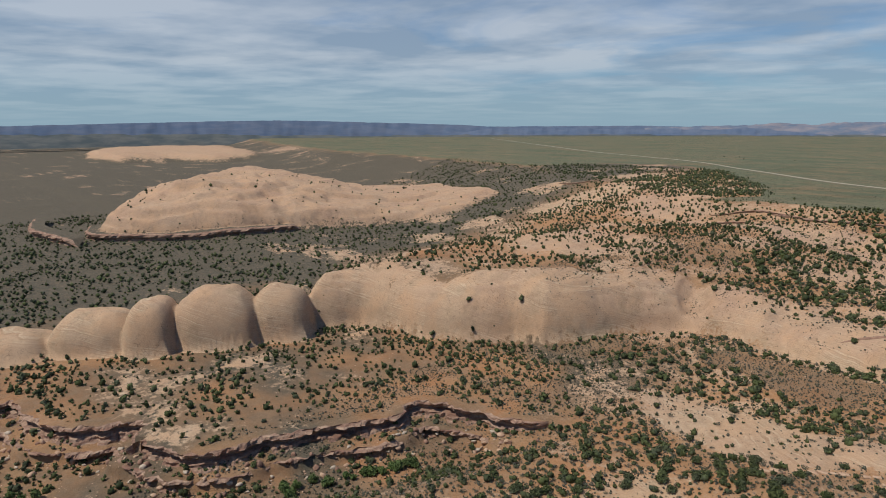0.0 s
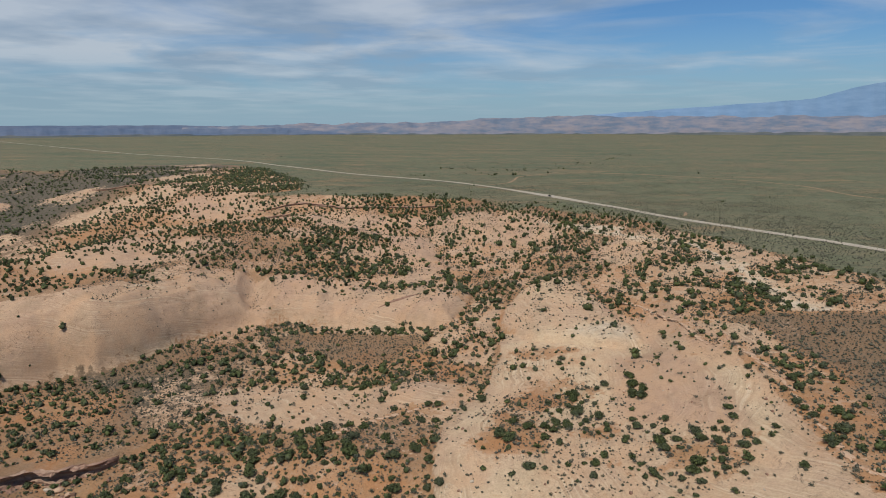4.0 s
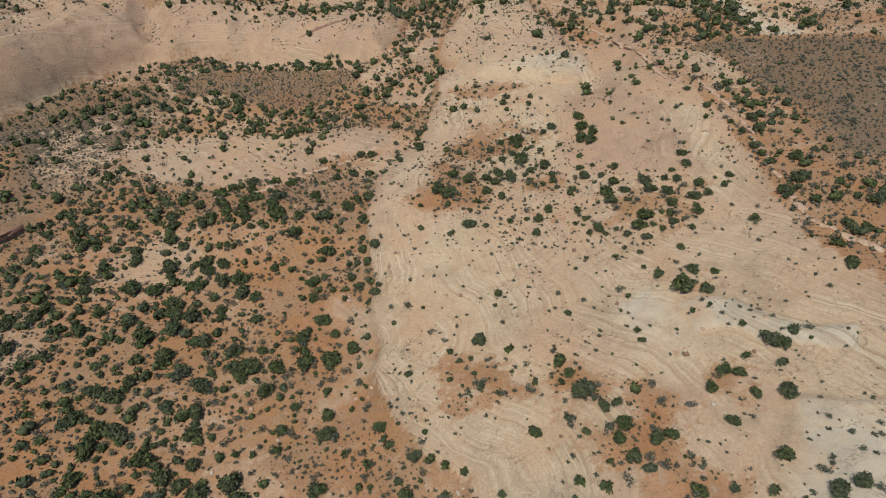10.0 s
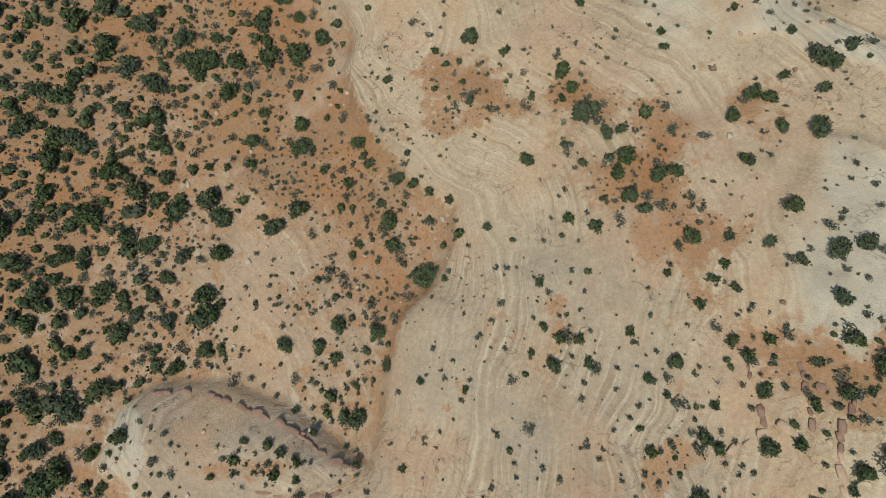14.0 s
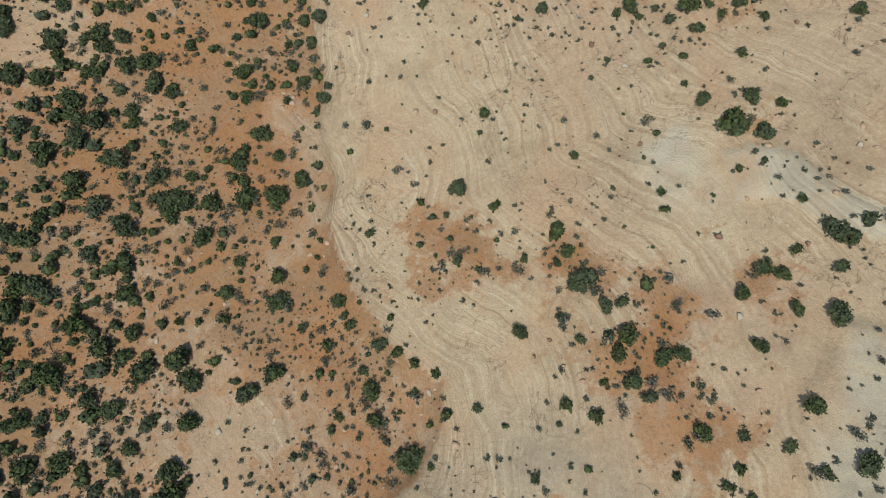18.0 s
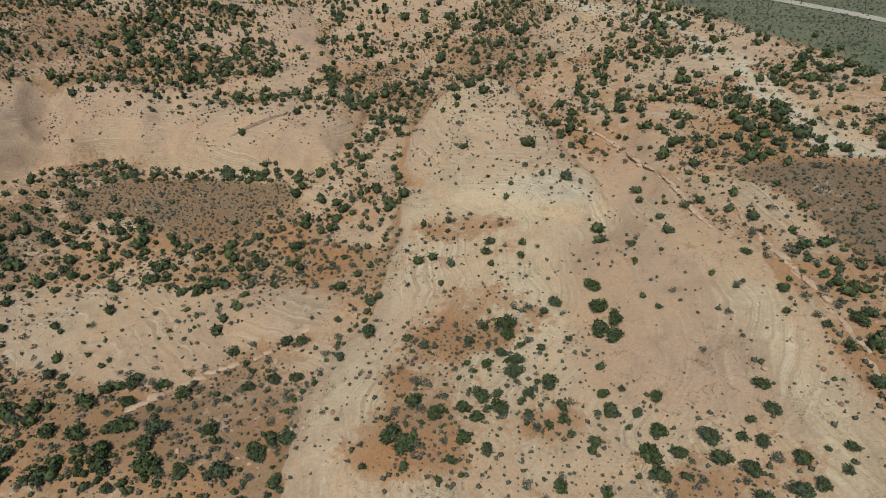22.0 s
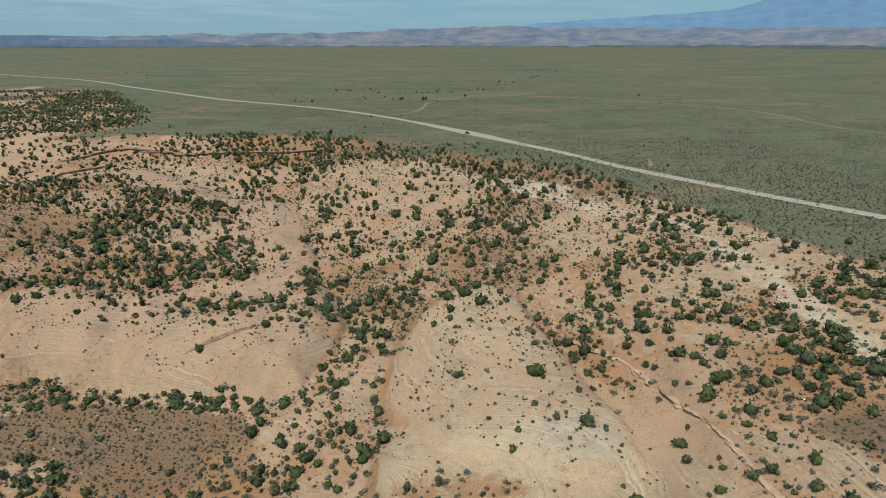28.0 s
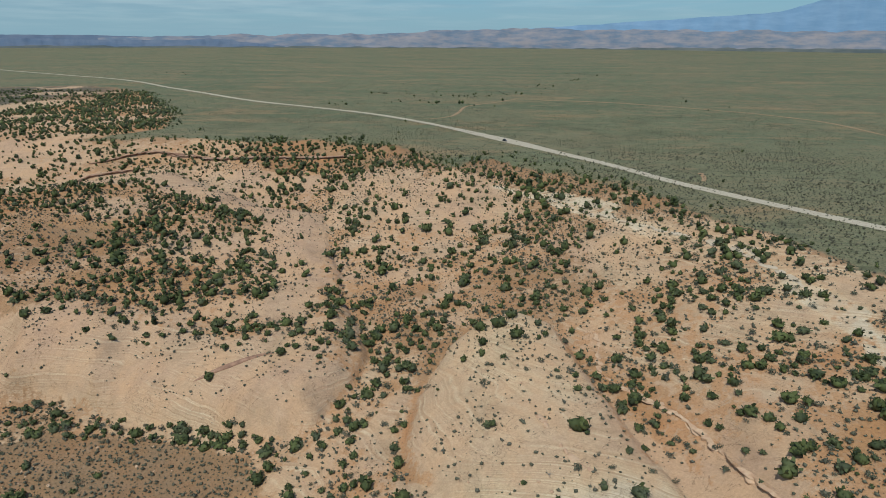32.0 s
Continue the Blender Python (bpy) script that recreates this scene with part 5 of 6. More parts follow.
def scatter(name, shapes, x, y, r, mat, label, category, seed, sink=0.08, squash=(0.8, 1.2)):
    """Plants past counting, joined into one piece of stuff."""
    rng = np.random.default_rng(seed)
    pick = rng.integers(0, len(shapes), len(x))
    z = land(x, y)
    vs, fs, count = [], [], 0
    for k, (v, f) in enumerate(shapes):
        i = np.where(pick == k)[0]
        if not len(i):
            continue
        a = rng.uniform(0, 6.283, len(i))
        c, s = np.cos(a)[:, None], np.sin(a)[:, None]
        rr = r[i][:, None]
        out = np.stack([(v[None, :, 0] * c - v[None, :, 1] * s) * rr + x[i][:, None], (v[None, :, 0] * s + v[None, :, 1] * c) * rr + y[i][:, None],
                        v[None, :, 2] * rr * rng.uniform(*squash, (len(i), 1)) + z[i][:, None] - sink * rr], -1)
        vs.append(out.reshape(-1, 3))
        fs.append((f[None] + (np.arange(len(i)) * len(v))[:, None, None] + count).reshape(-1, 3))
        count += len(i) * len(v)
    ob = new(name, tri_mesh(name, np.concatenate(vs), np.concatenate(fs), mat))
    return tagged(ob, label, category, kind="stuff")


def sown(seed, x0, x1, y0, y1, cell, chance):
    """Uneven places over an area, more where chance, per square metre, is higher."""
    rng = np.random.default_rng(seed)
    gx, gy = np.meshgrid(np.arange(x0, x1, cell), np.arange(y0, y1, cell))
    gx = gx.ravel() + rng.uniform(0, cell, gx.size)
    gy = gy.ravel() + rng.uniform(0, cell, gy.size)
    keep = rng.uniform(0, 1, gx.size) < chance(gx, gy) * cell * cell
    return gx[keep], gy[keep], rng


def steepness(x, y):
    h = land(x, y)
    return np.hypot(land(x + 2.0, y) - h, land(x, y + 2.0) - h) / 2.0


def tree_share(x, y):
    rock, grass, white, sage = cover_at(x, y)
    clump = np.clip(0.8 + 1.35 * fbm(x, y, 24, 101, 3), 0.2, 2.0)
    d = (0.052 * (1 - 0.86 * sstep(0.4, 0.75, rock))) * clump
    d = d * (1 - 0.85 * np.clip(sage, 0, 1) * (x > -430)) * (1 - 0.9 * sstep(0.35, 0.6, steepness(x, y)))
    d = d + 0.016 * sstep(52, 70, x) * sstep(150, 190, y) * sstep(440, 400, y) * clump * sstep(0.4, 0.75, rock)
    d = d + 0.006 * sstep(280, 320, y) * (x > -180) * sstep(0.4, 0.75, rock)
    foot = -area(x, y, BENCH)
    brink = line_dist(x, y, PLATE_EDGE, True)
    d = d + 0.02 * sstep(-150, -190, x) * sstep(270, 220, y) * clump
    d = d + 0.06 * sstep(0, 1, brink) * sstep(8, 3, brink) * (y > 12) * (y < 230)
    d = d + 0.03 * sstep(0, 2, foot) * sstep(14, 8, foot) * (y < 300)
    d = d + 0.010 * (white > 0.6) * clump + 0.007 * sstep(0.2, 0.6, rock) * sstep(330, 380, y) * clump * (y < 620) + 0.006 * sstep(300, 350, y) * clump * (y < 640) * (x > -330)
    d = d + 0.024 * sstep(-50, -100, x) * sstep(350, 390, y) * (x > -480) * clump
    row = np.minimum(line_dist(x, y, [(-160, 300), (-136, 305), (-118, 301), (-100, 298), (-84, 294), (-70, 291), (-54, 284)]), 99)
    row_d = 0.15 * sstep(5, 2.5, row)
    far = plain_dist(x, y)
    d = d * sstep(14, -6, far) + 0.00012 * (far > 0)
    thick = sstep(-2, 3, area(x, y, SAGE_FLAT)) + sstep(-3, 4, area(x, y, SAGE_HOLLOW))
    d = d * (1 - 0.95 * np.clip(thick, 0, 1)) + row_d
    bench = area(x, y, BENCH)
    d = d * (1 - 0.93 * ((bench > 0) & (bench < 26) & (row > 4) & ((x < -60) | (y < 310))))
    for cx, cy, rx, ry, _h in STANDING:
        d = d * (dome(x, y, cx, cy, ry, rx, -36, 1, 3.0, 1) < 0.01)
    d = d + 0.03 * sstep(-2, 6, area(x, y, SOILS[0])) + 0.04 * sstep(-2, 6, area(x, y, SOILS[6])) * (x < 80)
    close = (x > -92) & (x < 92) & (y > -14) & (y < 245)
    d = np.where(close, d * np.where(line_dist(x, y, PLATE_EDGE, True) > 0, 1.0 + 0.5 * sstep(-50, -70, x), 0.6), d)
    d = d * (1 - 0.25 * spot(x, y, 5, 395, 95, 85))
    d = d * (1 - 0.7 * (area(x, y, MESA) > 12))
    return d * (1 - 0.62 * sstep(-420, -500, x))


def shrub_share(x, y):
    rock, grass, white, sage = cover_at(x, y)
    d = 0.40 * (1 - (0.74 - 0.2 * sstep(230, 260, y)) * sstep(0.4, 0.75, rock)) * np.clip(0.6 + 1.6 * fbm(x, y, 12, 103, 3), 0.1, 2)
    thick = sstep(-2, 3, area(x, y, SAGE_FLAT)) + sstep(-3, 4, area(x, y, SAGE_HOLLOW))
    d = d + 0.30 * np.clip(sage, 0, 1) * (x > -250) + 0.6 * thick
    d = d * (1 - 0.9 * sstep(0.4, 0.7, steepness(x, y)))
    d = d + 0.14 * (area(x, y, GROVE) > -4)
    return np.where(grass > 0.5, 0.10, d)


TREES = [crown(k, 7 + k % 4, 460, 0.15, 0.95, 0.62, 0.86) for k in range(10)]
BUSHES = [crown(40 + k, 5 + k % 3, 130, 0.25, 0.85, 0.56) for k in range(6)]
MID_TREES = [crown(50 + k, 3 + k % 2, 36, 0.26, 0.9, 0.46, 1.1) for k in range(8)]
SPECKS = [crown(130 + k, 1, 3, 0.5, 1.0, 0.3, 1.9, OCTA) for k in range(6)]
FAR_TREES = [crown(60 + k, 2, 12, 0.36, 1.0, 0.5, 1.25) for k in range(8)]
THIN = [crown(90 + k, 5, 90, 0.17, 0.8, 0.62, 0.35, OCTA) for k in range(4)]
SMALL = [crown(120 + k, 3, 30, 0.3, 0.8, 0.5, 0.8, OCTA) for k in range(6)]
TUFTS = [crown(80 + k, 1, 3, 0.5, 0.9, 0.4, 1.8, OCTA) for k in range(8)]

tree_kinds = []
for k, (v, f) in enumerate(TREES):
    t = tagged(new("juniper_tree"), "rounded dark green juniper tree rooted in orange desert soil", "tree", "junipers of the desert")
    part("trunk", tri_mesh("trunk", *limbs(200 + k, 3, 0.8, 0.085), BARK), t, "shaggy brown split trunk")
    part("crown", tri_mesh("crown", v, f, LEAF), t)
    tree_kinds.append(t)
bush_kinds = []
for k, (v, f) in enumerate(BUSHES):
    t = tagged(new("juniper_bush"), "low dense dark green juniper bush on sandstone", "bush", "juniper bushes of the desert")
    part("trunk", tri_mesh("trunk", *limbs(230 + k, 3, 0.6, 0.06), BARK), t)
    part("crown", tri_mesh("crown", v, f, LEAF), t)
    bush_kinds.append(t)
rest, used = [], {id(t): 0 for t in tree_kinds + bush_kinds}
counts = {"tree": 0, "bush": 0}
chooser = random.Random(5)
MARKED.sort(key=lambda q: math.hypot(q[0], q[1] - 60))
for (x, y, r), z in zip(MARKED, heights([q[0] for q in MARKED], [q[1] for q in MARKED])):
    r *= 0.84
    kind = "tree" if r >= 1.45 else "bush"
    if counts[kind] >= 290:
        rest.append((x, y, r))
        continue
    src = (tree_kinds if kind == "tree" else bush_kinds)[counts[kind] % (len(tree_kinds) if kind == "tree" else len(bush_kinds))]
    m = pose(x, y, z - 0.06 * r, 0, 0, chooser.uniform(0, 360)) @ Matrix.Diagonal((r, r, r * chooser.uniform(0.8, 1.1), 1))
    if used[id(src)] == 0:
        src.matrix_basis = m
    else:
        made = copy_thing(src, m)
        made.matrix_basis = m
    used[id(src)] += 1
    counts[kind] += 1

mx, my = np.array([q[0] for q in MARKED]), np.array([q[1] for q in MARKED])
tx, ty, rng = sown(7, -1100, 330, -70, 1000, 3.8, tree_share)
lines = [(-146, 860, 30), (-58, 892, 24), (-99, 1008, 26), (-2, 968, 20), (54, 1010, 26), (124, 1136, 34), (187, 1300, 40), (241, 1490, 40), (-549, 1420, 60)]
lx = np.concatenate([rng.normal(a, r, 16) for a, b, r in lines])
ly = np.concatenate([rng.normal(b, r * 0.8, 16) for a, b, r in lines])
tx, ty = np.r_[tx, lx], np.r_[ty, ly]
near = np.full(len(tx), 1e9)
for a, b in zip(mx, my):
    near = np.minimum(near, (tx - a) ** 2 + (ty - b) ** 2)
tx, ty = tx[near > 5], ty[near > 5]
tr = np.clip(rng.lognormal(0.28, 0.42, len(tx)), 0.5, 2.7) * np.where((tx > -92) & (tx < 92) & (ty > -14) & (ty < 245), 0.62 + 0.3 * sstep(-45, -70, tx), 1.0) * np.where(plain_dist(tx, ty) > -4, 0.7, 1.0) * (1 + 0.22 * sstep(190, 280, ty) * (tx > -180))
if rest:
    tx, ty, tr = np.r_[tx, [q[0] for q in rest]], np.r_[ty, [q[1] for q in rest]], np.r_[tr, [q[2] for q in rest]]
close = np.hypot(tx, ty - 110) < 260
scatter("juniper_woodland", MID_TREES, tx[close], ty[close], tr[close], LEAF, "scattered dark green junipers over rock and sand", "trees", 9)
remote = (tx < -400) | (ty > 640)
scatter("juniper_woodland", SPECKS, tx[remote & ~close], ty[remote & ~close], tr[remote & ~close], LEAF, "far-off junipers speckling mesas and scrub", "trees", 16)
close |= remote
scatter("juniper_woodland", FAR_TREES, tx[~close], ty[~close], tr[~close], LEAF, "distant dark green junipers dotted over the desert", "trees", 10)
gx, gy, rng = sown(17, -160, 200, -30, 420, 5, lambda x, y: 0.75 * tree_share(x, y) + 0.006 * (cover_at(x, y)[1] < 0.5) * (cover_at(x, y)[0] < 0.45))
scatter("grey_brush", THIN, gx, gy, rng.uniform(0.7, 1.7, len(gx)), BRUSH, "grey leafless brush among the junipers", "shrubs", 11)
sx, sy, rng = sown(27, -260, 230, -40, 560, 1.5, shrub_share)
by_path = (sx > -85) & (sx < 90) & (sy < 130)
sr = 0.24 + 0.62 * rng.uniform(0, 1, len(sx)) ** 2
scatter("low_shrubs", SMALL, sx[by_path], sy[by_path], sr[by_path], SAGE, "small grey-green desert shrubs dotting sand and rock", "shrubs", 15)
sx, sy, sr = sx[~by_path], sy[~by_path], sr[~by_path]
scatter("low_shrubs", TUFTS, sx, sy, sr, SAGE, "small grey-green desert shrubs dotting sand and rock", "shrubs", 12)
wx_, wy_, rng = sown(37, -420, 420, 300, 1200, 2.6, lambda x, y: 0.24 * (cover_at(x, y)[1] > 0.5) * (0.06 + sstep(950, 480, y + 0.3 * np.abs(x)) * np.clip(0.5 + 1.5 * fbm(x, y, 40, 107), 0, 2)))
scatter("plain_shrubs", TUFTS, wx_, wy_, rng.uniform(0.25, 0.6, len(wx_)), SAGE, "grey-green sagebrush over the grassy plain", "shrubs", 13)
print("plants", counts, len(tx), int(close.sum()), len(gx), len(sx), len(wx_))


# ---- ledges, boulders and dead wood ----
def slab_shape(seed):
    """A weathered block of bedded rock, about two across and one thick."""
    rng = np.random.default_rng(seed)
    n = 12
    a = np.arange(n) * 6.283 / n + rng.uniform(-0.25, 0.25, n)
    r = rng.uniform(0.85, 1.08, n) / np.maximum(np.abs(np.cos(a)), np.abs(np.sin(a))) ** 0.75
    rings = []
    for z, s in ((0, 0.82), (0.35, 0.90), (0.8, 1.0), (1.0, 0.9)):
        k = s * r * rng.uniform(0.93, 1.05, n)
        rings.append(np.stack([np.cos(a) * k, np.sin(a) * k, z + rng.uniform(-0.06, 0.06, n)], -1))
    v = np.concatenate(rings + [[[0, 0, 1.04], [0, 0, 0]]])
    f = []
    for j in range(3):
        for b in range(n):
            p, q = j * n + b, j * n + (b + 1) % n
            f += [[p, q, q + n], [p, q + n, p + n]]
    f += [[3 * n + b, 3 * n + (b + 1) % n, 4 * n] for b in range(n)] + [[(b + 1) % n, b, 4 * n + 1] for b in range(n)]
    return v, np.array(f)


SLABS = {m.name: [tri_mesh("slab", *slab_shape(300 + k), m) for k in range(8)] for m in (RED_STONE, GREY_STONE, STONE)}


def rock_ledge(pts, step, long, deep, thick, mat, label, out=0.0, drop=0.5, seed=1, name="rock_ledge", gaps=0.2):
    """Broken slabs side by side along a brink, jutting over what lies below."""
    rng = random.Random(seed)
    c = smooth_line(pts, step)
    thing = tagged(new(name), label, "rock", "ledges of broken sandstone")
    thing.location = (c[0][0], c[0][1], ground_at(*c[0]))
    spots = []
    for p, q in zip(c, c[1:]):
        way = (q - p) / (np.linalg.norm(q - p) + 1e-9)
        side = np.array([-way[1], way[0]])
        at = p + side * (out + rng.uniform(-0.25, 0.25) * deep)
        spots.append((at, at - side * deep * 0.7, way))
    floor = heights([i[0] for _, i, _ in spots], [i[1] for _, i, _ in spots])
    for (at, inner, way), z in zip(spots, floor):
        if rng.random() < gaps:
            continue
        z -= thick * drop * rng.uniform(0.7, 1.2)
        k = rng.uniform(0.6, 1.35)
        ob = new("slab", rng.choice(SLABS[mat.name]))
        ob.parent = thing
        turn = math.degrees(math.atan2(way[1], way[0])) + rng.uniform(-22, 22)
        m = pose(at[0], at[1], z, rng.uniform(-7, 7), rng.uniform(-7, 7), turn) @ Matrix.Diagonal((long * k, deep * k * rng.uniform(0.8, 1.3), thick * rng.uniform(0.7, 1.3), 1))
        ob.matrix_basis = Matrix.Translation(-Vector(thing.location)) @ m
    return thing


def cliff(pts, profile, jag, label, step=1.5, seed=1, name="rock_cliff", mat=None, behind=4.0):
    """A broken rock face along a brink: profile rows are outward reach and height over the brink."""
    c = smooth_line(pts, step)
    way = np.gradient(c, axis=0)
    way /= np.linalg.norm(way, axis=1)[:, None] + 1e-9
    side = np.stack([-way[:, 1], way[:, 0]], -1)
    run = np.r_[0, np.cumsum(np.linalg.norm(np.diff(c, axis=0), axis=1))]
    taper = np.clip(np.minimum(run, run[-1] - run) / 12, 0.02, 1)
    back = c - side * behind
    top = land(back[:, 0], back[:, 1])
    gx, gy, gz = [], [], []
    for k, (o, h) in enumerate(profile):
        block = 0.6 * hashed(np.floor(run / 6.3 + 0.31 * (k // 4)), np.full(len(run), k // 4), seed) + 0.4 * hashed(np.floor(run / 2.3 + 0.37 * (k // 4)), np.full(len(run), k // 4), seed + 7) - 0.5
        chip = fbm(run, np.full(len(run), 3.0 * k), 3.0, seed + 5, 3)
        reach = o + (jag * (1.6 * block + 0.7 * chip) if o > 0 else 0)
        gx.append(c[:, 0] + side[:, 0] * reach * taper)
        gy.append(c[:, 1] + side[:, 1] * reach * taper)
        gz.append(top + np.where(h > 0, h * taper, h) + 0.5 * chip * (h < -0.3))
    me = grid_mesh(name, np.array(gx), np.array(gy), np.array(gz))
    me.polygons.foreach_set("use_smooth", np.zeros(len(me.polygons), bool))
    paint_ground(me, np.array(gx), np.array(gy))
    me.materials.append(mat or STRATA)
    me.materials.append(GROUND)
    me.polygons.foreach_set("material_index", np.repeat((np.arange(len(profile) - 1) < 2).astype(np.int32), len(c) - 1))
    return tagged(new(name, me), label, "cliff")


WALL = [(-7.0, -0.2), (-4.0, 0.0), (0.6, -0.1), (1.3, -0.5), (1.8, -1.6), (1.2, -2.1), (-0.8, -2.4), (-1.3, -4.4), (0.6, -4.8), (1.6, -5.2), (1.9, -6.4), (3.4, -7.2), (5.5, -9)]
cliff(RIM_LINE[5:-12], WALL, 2.6, "layered dark red cliff above a dry wash", 1.1, 3, behind=7.0)
LOW_RIM = [(x - 10 * (by - ay) / math.hypot(bx - ax, by - ay), y + 10 * (bx - ax) / math.hypot(bx - ax, by - ay)) for (ax, ay), (x, y), (bx, by) in zip(RIM_LINE[4:-14:3], RIM_LINE[7:-11:3], RIM_LINE[10:-8:3])]
cliff(LOW_RIM, WALL, 2.4, "lower tier of red cliff in the wash", 1.1, 9, behind=3.0)
FOOT = [(-14, 11), (-6, 10), (2, 9), (5, 7.5), (5.5, 5), (2.5, 4), (2.0, 1.5), (4.0, 0.5), (5, -4)]
cliff([(-722, 360), (-748, 284), (-790, 211), (-858, 147), (-940, 165)], FOOT, 3.0, "undercut dark red foot of a great sandstone mesa", 4.0, 21, behind=-9.0)
cliff([(-820, 118), (-900, 105), (-970, 99), (-1080, 125)], FOOT, 3.0, "dark red canyon rim beyond the domes", 4.0, 22, behind=-9.0)
RIM_EDGE = [(-5, -0.4), (-1.5, 0.45), (0.6, 0.7), (1.5, 0.45), (1.8, -0.25), (0.8, -0.8), (1.3, -1.2), (1.0, -3.5)]
cliff([(-269, 558), (-230, 572), (-202, 568), (-173, 563), (-139, 569), (-91, 572), (-57, 590)][::-1], RIM_EDGE, 2.2, "red sandstone ledge at the rim of the plain", 2.5, 23)
cliff([(-308, 513), (-273, 523), (-256, 539), (-230, 549)][::-1], RIM_EDGE, 2.0, "dark red sandstone ledge among junipers", 2.5, 24)
cliff([(-560, 700), (-500, 690), (-430, 700), (-350, 690)][::-1], RIM_EDGE, 1.2, "pink sandstone ledge far out by the plain", 4.0, 25)
LOW = [(-2.2, -0.1), (-0.6, 0.08), (0.25, 0.12), (0.7, -0.25), (0.8, -0.4), (0.4, -0.45), (0.5, -1.2)]
cliff([(51, 323), (48, 301), (55, 288), (64, 273), (70, 251), (75, 229), (77, 208), (80, 200)][::-1], LOW, 1.3, "low broken ledge of pink sandstone", 0.8, 26, "rock_ledge", STONE, 0.8)
cliff([(86, 213), (86, 200), (88, 187), (90, 170), (90, 150), (89, 137), (87, 112), (91, 101), (97, 92)][::-1], LOW, 1.3, "cracked rim of pink sandstone beside sage", 0.8, 27, "rock_ledge", STONE, 0.8)
rock_ledge([(51, 323), (48, 301), (55, 288), (64, 273), (70, 251), (75, 229), (77, 208), (80, 200)], 2.4, 1.7, 1.0, 0.8, STONE, "low broken ledge of pink sandstone", 0, 0.6, 3)
rock_ledge([(86, 213), (86, 200), (88, 187), (90, 170), (90, 150), (89, 137), (87, 112), (91, 101), (97, 92)], 2.2, 1.6, 0.9, 0.9, STONE, "cracked rim of pink sandstone beside sage", 0, 0.6, 4)
rock_ledge([(77, 231), (80, 223), (84, 218)], 2.0, 1.5, 0.8, 0.8, STONE, "short cracked ledge of pink sandstone", 0, 0.6, 5)
rock_ledge([(26, 275), (31, 260), (37, 252)], 2.4, 1.6, 0.8, 0.6, STONE, "thin ledge of flaking pink sandstone", 0, 0.7, 6)
rock_ledge([(-56, 13), (-46, 13), (-36, 10), (-28, 7), (-20, 2), (-14, 0)], 1.5, 1.0, 0.5, 0.5, RED_STONE, "rusty cracked ledge on a rock mound", 0, 0.6, 7, gaps=0.3)
rock_ledge([(-32, -4), (-25, -5), (-18, -4), (-13, -1)], 1.5, 1.0, 0.5, 0.5, RED_STONE, "split rusty ledge on a rock mound", 0, 0.6, 8, gaps=0.3)
rock_ledge([(45, 5), (52, 8), (57, 6), (58, -2)], 2.0, 1.4, 0.8, 0.7, STONE, "broken pink sandstone ledge among junipers", 0, 0.6, 9)
rock_ledge([(49, 468), (76, 417), (98, 383), (112, 357), (119, 325)], 5.0, 3.0, 1.6, 0.9, GREY_STONE, "pale layered ledge of whitish sandstone", 0, 0.6, 14)
rock_ledge([(-75, 170), (-60, 178), (-45, 182), (-32, 192)], 3.0, 1.8, 0.9, 0.8, STONE, "low pink sandstone ledge among junipers", 0, 0.6, 15)


def lip(name, pts, out, thick, mat, label):
    """The overhanging lip of an alcove in a rock face."""
    c = smooth_line(pts, 2.0)
    way = np.gradient(c, axis=0)
    way /= np.linalg.norm(way, axis=1)[:, None]
    side = np.stack([way[:, 1], -way[:, 0]], -1)
    taper = np.sin(np.linspace(0.12, 3.02, len(c)))[:, None]
    z = land(c[:, 0], c[:, 1])[:, None]
    rows = [(-0.5, 0.45), (0.0, 0.3), (0.5 * out, 0.2), (out, -0.15), (out * 0.9, -thick), (-0.6, -thick)]
    g = np.stack([c + side * (o * taper if o > 0 else np.full_like(taper, o)) for o, _ in rows])
    zz = np.stack([(z + h * taper)[:, 0] for _, h in rows])
    ob = new(name, grid_mesh(name, g[..., 0], g[..., 1], zz))
    ob.data.materials.append(mat)
    return tagged(ob, label, "rock")


for line in ([(48, 17), (49, 12), (50, 5)], [(55, 17), (55, 12), (55, 6)], [(57, 14), (60, 12), (58, 7), (58, 1)]):
    rock_ledge(line, 1.3, 0.9, 0.5, 0.6, RED_STONE, "rust-red blocks split along a crack in the rock", 0, 0.5, 30 + line[0][0], gaps=0.25)
# dark stone on this lip stands in for the shaded slit beneath it
lip("alcove_lip", [(-88, 312), (-82, 314), (-76, 316), (-69, 319), (-62, 320)], 1.7, 0.45, RED_STONE, "curved overhanging lip of a shallow rock alcove")


def boulder_shape(seed):
    rng = np.random.default_rng(seed)
    v, f = BALL2
    v = v * (1 + 0.22 * rng.normal(size=(1, 3))) * (1, 0.85, 0.7)
    for _ in range(5):
        w = rng.normal(size=3)
        w /= np.linalg.norm(w)
        over = np.clip(v @ w - rng.uniform(0.45, 0.75), 0, None)
        v = v - over[:, None] * w
    return v * rng.uniform(0.94, 1.06, (len(v), 1)), f


